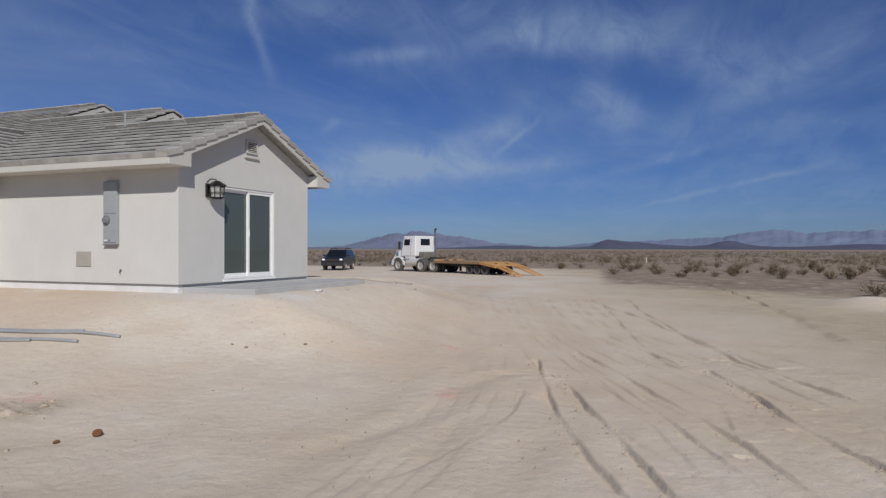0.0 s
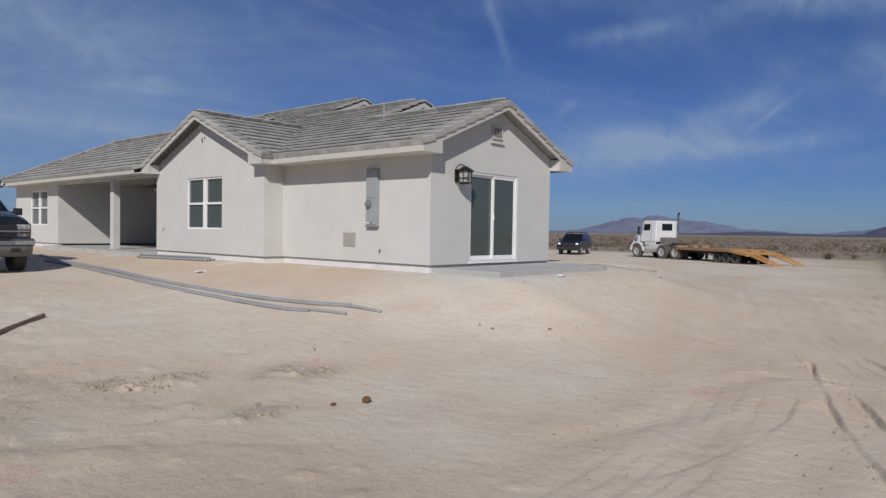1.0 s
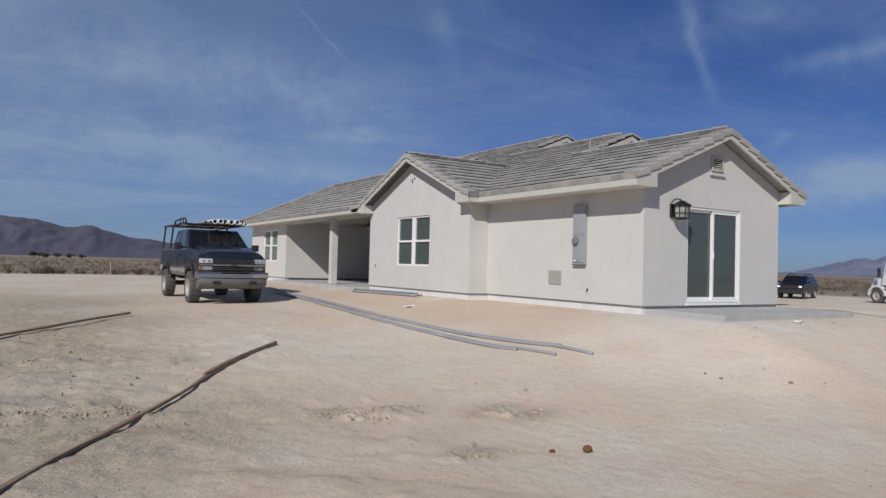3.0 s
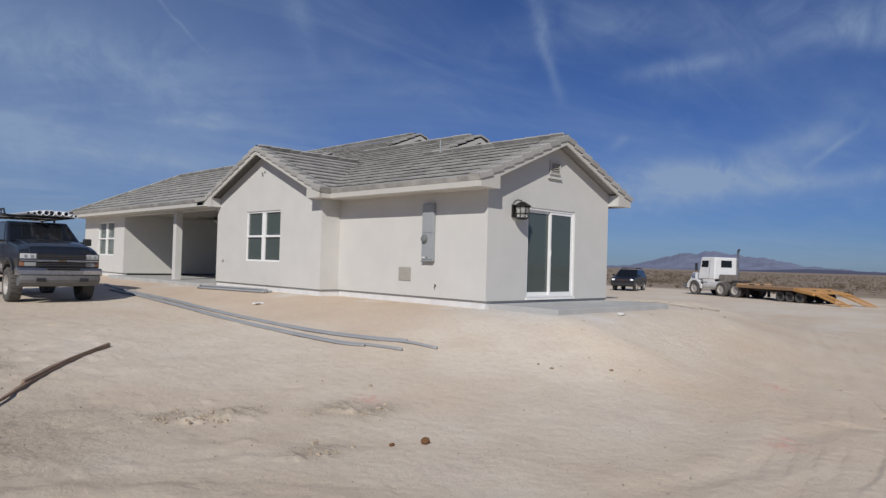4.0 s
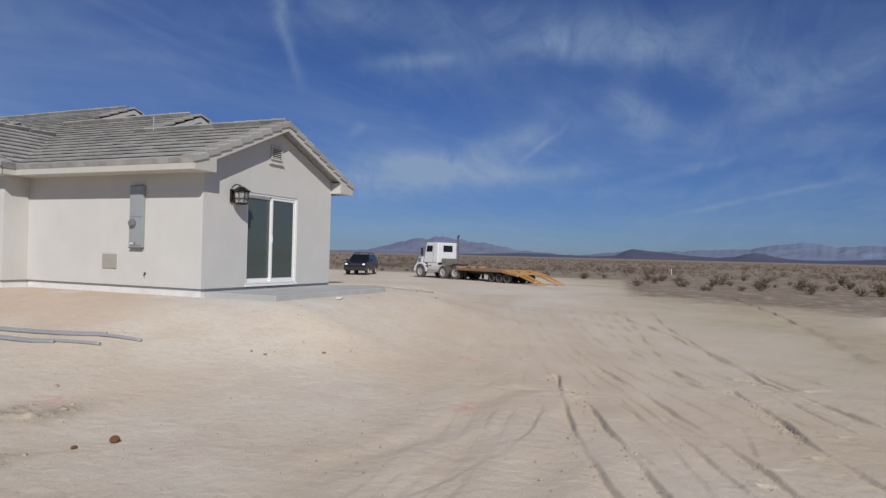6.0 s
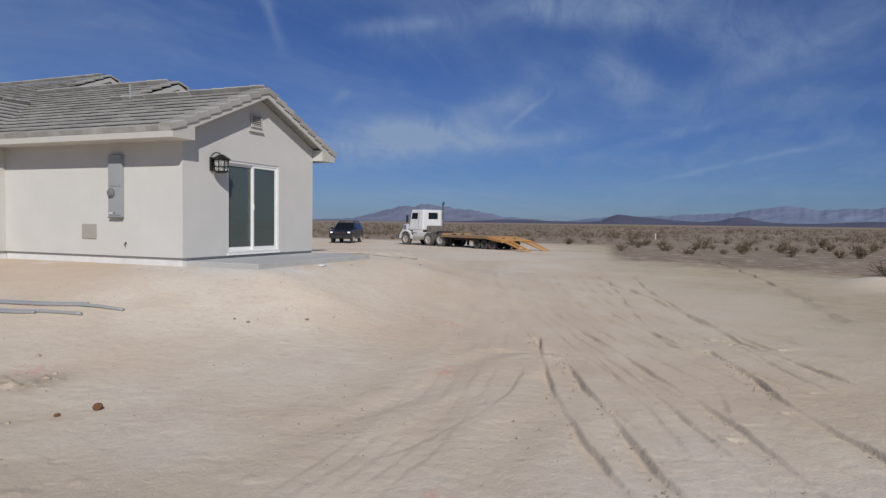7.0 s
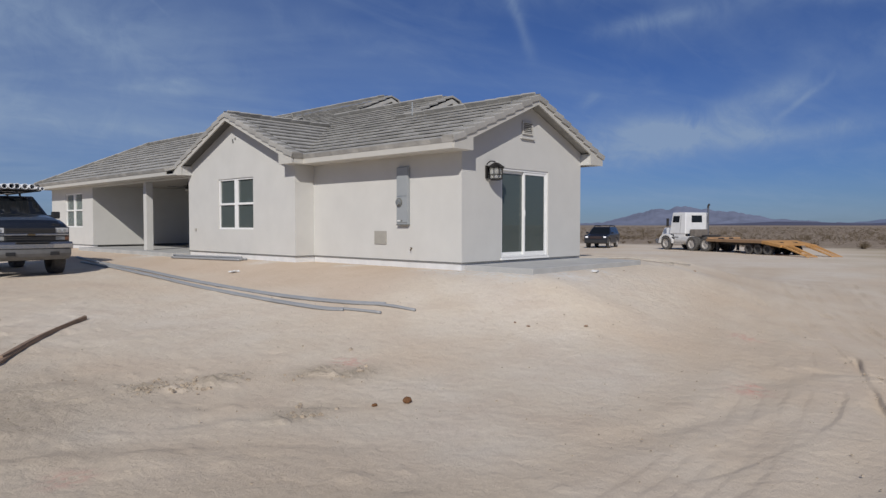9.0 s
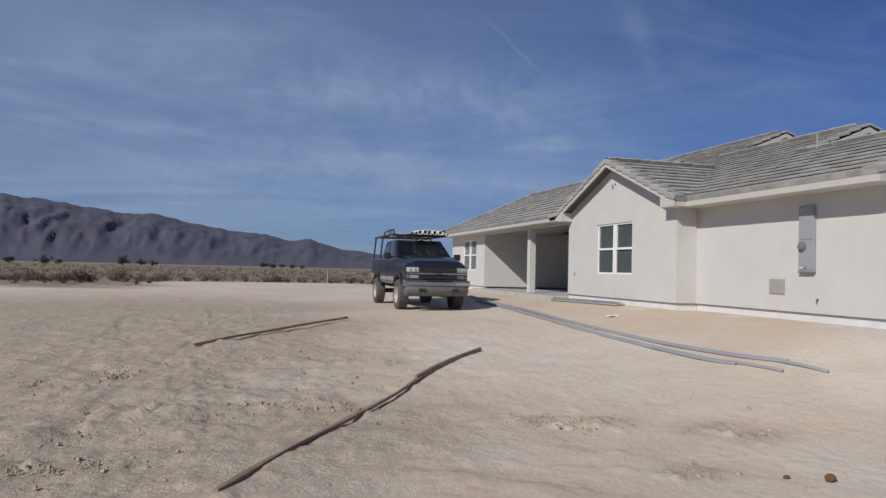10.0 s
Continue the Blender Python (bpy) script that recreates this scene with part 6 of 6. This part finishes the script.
def semi(m):
    P = thing("semi_truck", m, "white day-cab semi tractor, dusty, with tall exhaust stack", "truck")
    R = 0.51
    lo, hi = (1.35, 3.0, 1.08, 1.20), (1.38, 2.72, 1.02, 2.78)
    part("cab", hull(lo, hi, 0.07), WHITECAB, P, "white painted cab")
    part("rear_window", on_front(lo, hi, 0, -0.50, 0.45, 0.54, 0.86), CARGLASS, P, "dark rear window")
    part("cab_lights", boxed(2.55, 2.62, -0.6, 0.6, 2.76, 2.81, 0.01), AMBER, P)
    part("windscreen", on_front(lo, hi, 1, -0.9, 0.9, 0.48, 0.90), CARGLASS, P)
    for s in (-1, 1):
        part("door_window", on_side(lo, hi, s, 0.42, 0.88, 0.54, 0.84), CARGLASS, P)
        part("door_seam", on_side(lo, hi, s, 0.32, 0.335, 0.02, 0.88, 0.004), STEELDARK, P)
        part("mirror", boxed(2.85, 2.93, s * 1.32 - 0.10, s * 1.32 + 0.10, 1.75, 2.35, 0.02), BLACKTRIM, P)
        part("mirror_bracket", tube(bmesh.new(), [(2.8, s * 1.05, 2.3), (2.88, s * 1.28, 2.3)], 0.02, 6), CHROME, P)
        arc = [math.pi * (k / 12) for k in range(13)]
        part("fender", side_body([(3.3 + 0.78 * math.cos(a), 0.50 + 0.72 * math.sin(a)) for a in arc] + [(3.3 + 0.60 * math.cos(a), 0.50 + 0.58 * math.sin(a)) for a in arc[::-1]], 0.18, 0.02), WHITECAB, P, "rounded white fender").matrix_basis = pose(0, s * 0.97, 0.0)
        part("fuel_tank", rod(bmesh.new(), (0.75, s * 0.88, 0.75), (2.35, s * 0.88, 0.75), 0.30, 18), material("aluminium_tank", (0.55, 0.54, 0.52), 0.45, metal=0.15, spread=0.15), P, "aluminium fuel tank")
        part("side_skirt", boxed(1.42, 2.55, s * 1.0 - 0.03, s * 1.0 + 0.03, 0.92, 1.24, 0.02), WHITECAB, P)
        part("step_rail", boxed(1.5, 2.5, s * 1.1 - 0.04, s * 1.1 + 0.04, 0.46, 0.56, 0.01), RIM, P)
        part("step", boxed(2.0, 2.7, s * 1.02 - 0.12, s * 1.02 + 0.12, 0.95, 1.0, 0.01), CHROME, P)
        part("frame_rail", boxed(-1.6, 4.15, s * 0.43 - 0.06, s * 0.43 + 0.06, 0.72, 0.98, 0.01), STEELDARK, P)
    hood = part("hood", hull((2.85, 4.25, 0.82, 0.95), (2.85, 3.98, 0.70, 1.66), 0.10), WHITECAB, P)
    part("radiator_grille", boxed(4.12, 4.24, -0.48, 0.48, 0.9, 1.5, 0.03), CHROME, hood)
    part("bumper", boxed(4.22, 4.42, -1.15, 1.15, 0.45, 0.80, 0.04), CHROME, P)
    part("exhaust_stack", rod(bmesh.new(), (1.18, -0.92, 0.9), (1.18, -0.92, 3.15), 0.075, 14), CHROME, P, "tall exhaust stack")
    part("stack_tip", tube(bmesh.new(), [(1.18, -0.92, 3.13), (1.17, -0.92, 3.28), (1.08, -0.94, 3.38)], 0.078, 10), STEELDARK, P)
    part("air_tank_box", boxed(0.7, 1.25, -0.5, 0.75, 1.0, 1.55, 0.05), material("dusty_grey_equipment", (0.16, 0.14, 0.12), 0.8, spread=0.35), P, "dusty equipment box behind the cab")
    part("fifth_wheel", boxed(-0.5, 0.4, -0.45, 0.45, 1.02, 1.16, 0.03), STEELDARK, P)
    for x in (0.62, -0.68):
        part("axle", rod(bmesh.new(), (x, -0.9, R), (x, 0.9, R), 0.09, 10), STEELDARK, P)
        for s in (-1, 1):
            wheel(P, x, s * 1.07, R, 0.26, s, RIM)
            wheel(P, x, s * 0.77, R, 0.26, s, RIM)
    for s in (-1, 1):
        wheel(P, 3.3, s * 0.98, R, 0.28, s, RIM)


def trailer(m):
    P = thing("equipment_trailer", m, "rusty orange tilt-deck equipment trailer with lowered ramps", "trailer")
    # main deck from the coupling back, then the sloping tail
    for k in range(18):
        x = -0.1 - 0.30 * k
        part("deck_plank", boxed(x - 0.285, x, -1.22, 1.22, 1.00, 1.06, 0.008), DECKWOOD, P)
    for s in (-1, 1):
        part("side_rail", boxed(-5.5, 0.1, s * 1.26 - 0.05, s * 1.26 + 0.05, 0.86, 1.06, 0.01), DECKWOOD, P, "rusty brown steel side rail")
        part("main_beam", boxed(-6.4, 1.0, s * 0.5 - 0.06, s * 0.5 + 0.06, 0.64, 0.98, 0.01), STEELDARK, P)
        part("landing_leg", boxed(-0.6, -0.45, s * 0.8 - 0.07, s * 0.8 + 0.07, 0.12, 0.98, 0.01), STEELDARK, P)
        part("leg_foot", boxed(-0.68, -0.37, s * 0.8 - 0.14, s * 0.8 + 0.14, 0.02, 0.08, 0.01), STEELDARK, P)
        tail = [(-5.5, 1.06), (-7.15, 0.78), (-7.15, 0.60), (-5.5, 0.84)]
        part("tail_rail", side_body(tail, 0.05, 0.01), ORANGE, P).matrix_basis = pose(0, s * 1.24, 0)
        # ramp on the ground, with cross bars
        ramp_part = part("ramp", side_body([(-7.1, 0.80), (-9.15, 0.06), (-9.2, 0.01), (-7.1, 0.66)], 0.05, 0.008), ORANGE, P, "worn orange loading ramp")
        ramp_part.matrix_basis = pose(0, s * 1.15, 0)
        part("ramp_rail", side_body([(-7.1, 0.80), (-9.15, 0.06), (-9.2, 0.01), (-7.1, 0.66)], 0.05, 0.008), ORANGE, ramp_part).matrix_basis = pose(0, -s * 0.62, 0)
        for k in range(11):
            u = (k + 0.5) / 11
            part("ramp_bar", boxed(-7.1 - 2.05 * u - 0.06, -7.1 - 2.05 * u + 0.06, -s * 0.62, 0, 0.80 - 0.74 * u - 0.05, 0.80 - 0.74 * u - 0.005, 0.006), ORANGE, ramp_part)
        for x in (-4.1, -4.95, -5.8):
            wheel(P, x, s * 1.02, 0.39, 0.24, s, STEELDARK)
    for k in range(9):
        u = (k + 0.5) / 9
        x = -5.5 - 1.65 * u
        bm = boxed(-0.085, 0.085, -1.2, 1.2, -0.03, 0.02, 0.006)
        bmesh.ops.transform(bm, matrix=pose(x, 0, 1.05 - 0.28 * u, 0, -9.6), verts=bm.verts)
        part("tail_plank", bm, ORANGE, P)
    part("gooseneck", boxed(0.0, 1.3, -0.7, 0.7, 1.0, 1.18, 0.03), ORANGE, P)
    part("front_rail", boxed(-0.12, 0.0, -1.3, 1.3, 1.06, 1.20, 0.01), DECKWOOD, P)


TX, TY, TH = 37.6, 9.7, 67
semi(pose(TX, TY, at_ground(TX, TY) - 0.015, 0, 0, TH))
back = pose(TX, TY, at_ground(TX, TY) - 0.01, 0, 0, TH) @ pose(-1.15, 0, 0, 0, 0, -10)
trailer(back @ Matrix.Diagonal((0.99, 1.0, 0.84, 1)))


# ---- desert scrub and far trees ----
SCRUB = material("dry_scrub", (0.145, 0.108, 0.066), 0.95, spread=0.3, scale=0.15, bump=0.0, random_tint=0.35)
LEAF = material("tree_leaf", (0.045, 0.055, 0.03), 0.9, spread=0.3, scale=1.0, bump=0.0, random_tint=0.3)
BARK = material("bark", (0.09, 0.065, 0.045), 0.95, spread=0.3)


def bush_shape(rng, stems, blades):
    """Twigs that fan out from one foot, with small tufts; unit height."""
    verts, faces = [], []

    def strip(p, q, w):
        side = Vector((rng.uniform(-1, 1), rng.uniform(-1, 1), rng.uniform(-0.4, 0.4))).normalized() * w
        k = len(verts)
        verts.extend([tuple(p - side), tuple(p + side), tuple(q + side * 0.3), tuple(q - side * 0.3)])
        faces.append((k, k + 1, k + 2, k + 3))
    for _ in range(stems):
        a, lean = rng.uniform(0, math.tau), rng.uniform(0.1, 1.15)
        L = rng.uniform(0.55, 1.0)
        foot = Vector((rng.uniform(-0.12, 0.12), rng.uniform(-0.12, 0.12), 0))
        tip = foot + Vector((math.cos(a) * math.sin(lean), math.sin(a) * math.sin(lean), math.cos(lean))) * L
        strip(foot, tip, 0.012)
        for _ in range(blades):
            u = rng.uniform(0.35, 1.0)
            p = foot.lerp(tip, u)
            d = Vector((rng.gauss(0, 1), rng.gauss(0, 1), rng.gauss(0.5, 0.8))).normalized() * rng.uniform(0.08, 0.2)
            strip(p, p + d, rng.uniform(0.012, 0.034))
    return np.array(verts), np.array(faces)


def bush_field():
    rng = random.Random(11)
    kinds = [bush_shape(rng, 34, 10) for _ in range(4)]
    far_kinds = [bush_shape(rng, 13, 6) for _ in range(4)]
    spots = []
    tries = 0
    while len(spots) < 5400 and tries < 400000:
        tries += 1
        a = radians(rng.uniform(-50, 125))
        d = 15 + 520 * rng.random() ** 1.7
        x, y = -10.5 + d * math.cos(a), -9.6 + d * math.sin(a)
        if wildness(np.float64(x), np.float64(y)) < 0.5 or noise.noise((x * 0.06, y * 0.06, 0)) < -0.2 or (x > 10 and d < 75 and rng.random() < 0.5):
            continue
        s = rng.uniform(0.25, 0.68) * (1 + 0.5 * (rng.random() < 0.15))
        spots.append((d, x, y, s))
    spots.sort()
    # the nearest bushes are things of their own
    protos = []
    for v, f in kinds:
        me = bpy.data.meshes.new("desert_bush")
        me.from_pydata(v.tolist(), [], f.tolist())
        me.materials.append(SCRUB)
        protos.append(me)
    for d, x, y, s in spots[:70]:
        ob = new("desert_bush", protos[rng.randrange(4)])
        ob.matrix_basis = Matrix.LocRotScale((x, y, at_ground(x, y) - 0.02), Euler((0, 0, rng.uniform(0, 6.28))), (s * 1.25, s * 1.25, s))
        tagged(ob, "dry brown creosote bush on the desert floor", "bush", "desert bushes")
    V, F, base = [], [], 0
    for d, x, y, s in spots[70:]:
        v, f = rng.choice(kinds if d < 70 else far_kinds)
        a = rng.uniform(0, 6.28)
        k = s * (1.0 if d < 70 else 1.25)
        R = np.array([[math.cos(a), -math.sin(a), 0], [math.sin(a), math.cos(a), 0], [0, 0, 1]])
        w = v * (2.2 if d > 150 else 1.0) ** np.array([0, 0, 0])
        V.append((w * (k * 1.35, k * 1.35, k)) @ R.T + (x, y, at_ground(x, y) - 0.02))
        F.append(f + base)
        base += len(v)
    me = bpy.data.meshes.new("desert_scrub")
    me.from_pydata(np.concatenate(V).tolist(), [], np.concatenate(F).tolist())
    me.materials.append(SCRUB)
    tagged(new("desert_scrub", me), "dry brown scrub covering the desert plain", "scrub", kind="stuff")


bush_field()


def far_scrub():
    """Low brush that closes up towards the horizon."""
    rng = random.Random(23)
    kinds = [bush_shape(rng, 5, 4) for _ in range(5)]
    V, F, base = [], [], 0
    for _ in range(24000):
        azim = rng.uniform(-50, 125)
        d = 85 + 560 * rng.random() ** 1.25
        a = radians(azim)
        x, y = -10.5 + d * math.cos(a), -9.6 + d * math.sin(a)
        if 29 < azim < 71 or noise.noise((x * 0.03, y * 0.03, 4)) < -0.3 or wildness(np.float64(x), np.float64(y)) < 0.5:
            continue
        v, f = rng.choice(kinds)
        k = rng.uniform(0.4, 0.95)
        a = rng.uniform(0, 6.28)
        turn = np.array([[math.cos(a), -math.sin(a), 0], [math.sin(a), math.cos(a), 0], [0, 0, 1]])
        V.append((v * (k * 2.3, k * 2.3, k * 0.8)) @ turn.T + (x, y, at_ground(x, y) - 0.05))
        F.append(f + base)
        base += len(v)
    me = bpy.data.meshes.new("far_scrub")
    me.from_pydata(np.concatenate(V).tolist(), [], np.concatenate(F).tolist())
    me.materials.append(SCRUB)
    tagged(new("far_scrub", me), "low brown brush far across the plain", "scrub", kind="stuff")


far_scrub()


def far_tree(x, y, h, seed):
    rng = random.Random(seed)
    T = thing("tree", pose(x, y, -1.6), "dark green tree far off on the plain", "tree", "far trees")
    part("trunk", rod(bmesh.new(), (0, 0, 0), (0, 0, h * 0.55), h * 0.05, 7, h * 0.02), BARK, T)
    for k in range(4):
        a = k * 1.7 + seed
        part("limb", rod(bmesh.new(), (0, 0, h * 0.3), (h * 0.3 * math.cos(a), h * 0.3 * math.sin(a), h * 0.65), h * 0.02, 5, h * 0.008), BARK, T)
    verts, faces = [], []
    clumps = [(rng.gauss(0, 0.28) * h, rng.gauss(0, 0.28) * h, (0.52 + rng.gauss(0, 0.17)) * h, rng.uniform(0.14, 0.26) * h) for _ in range(20)]
    for cx, cy, cz, r in clumps:
        for _ in range(40):
            p = Vector((cx, cy, cz)) + Vector((rng.gauss(0, 1), rng.gauss(0, 1), rng.gauss(0, 0.7))) * r * 0.6
            d1 = Vector((rng.gauss(0, 1), rng.gauss(0, 1), rng.gauss(0, 1))).normalized() * h * 0.06
            d2 = d1.cross(Vector((rng.gauss(0, 1), rng.gauss(0, 1), rng.gauss(0, 1)))).normalized() * h * 0.045
            k = len(verts)
            verts += [tuple(p - d1), tuple(p + d2), tuple(p + d1), tuple(p - d2)]
            faces.append((k, k + 1, k + 2, k + 3))
    me = bpy.data.meshes.new("crown")
    me.from_pydata(verts, [], faces)
    me.materials.append(LEAF)
    ob = new("crown", me)
    ob.parent = T


for i, (azim, d, h) in enumerate(((106.6, 520, 6), (104.3, 500, 6.5), (103.4, 540, 4.5), (99.2, 500, 7.5), (97.9, 520, 5.5), (97.0, 530, 5.0), (88.6, 640, 7.0), (88.0, 640, 6.5), (87.2, 650, 5.5), (86.4, 650, 5.5), (85.6, 660, 4.5))):
    a = radians(azim)
    far_tree(-10.5 + d * math.cos(a), -9.3 + d * math.sin(a), 0.85 * h, i + 1)
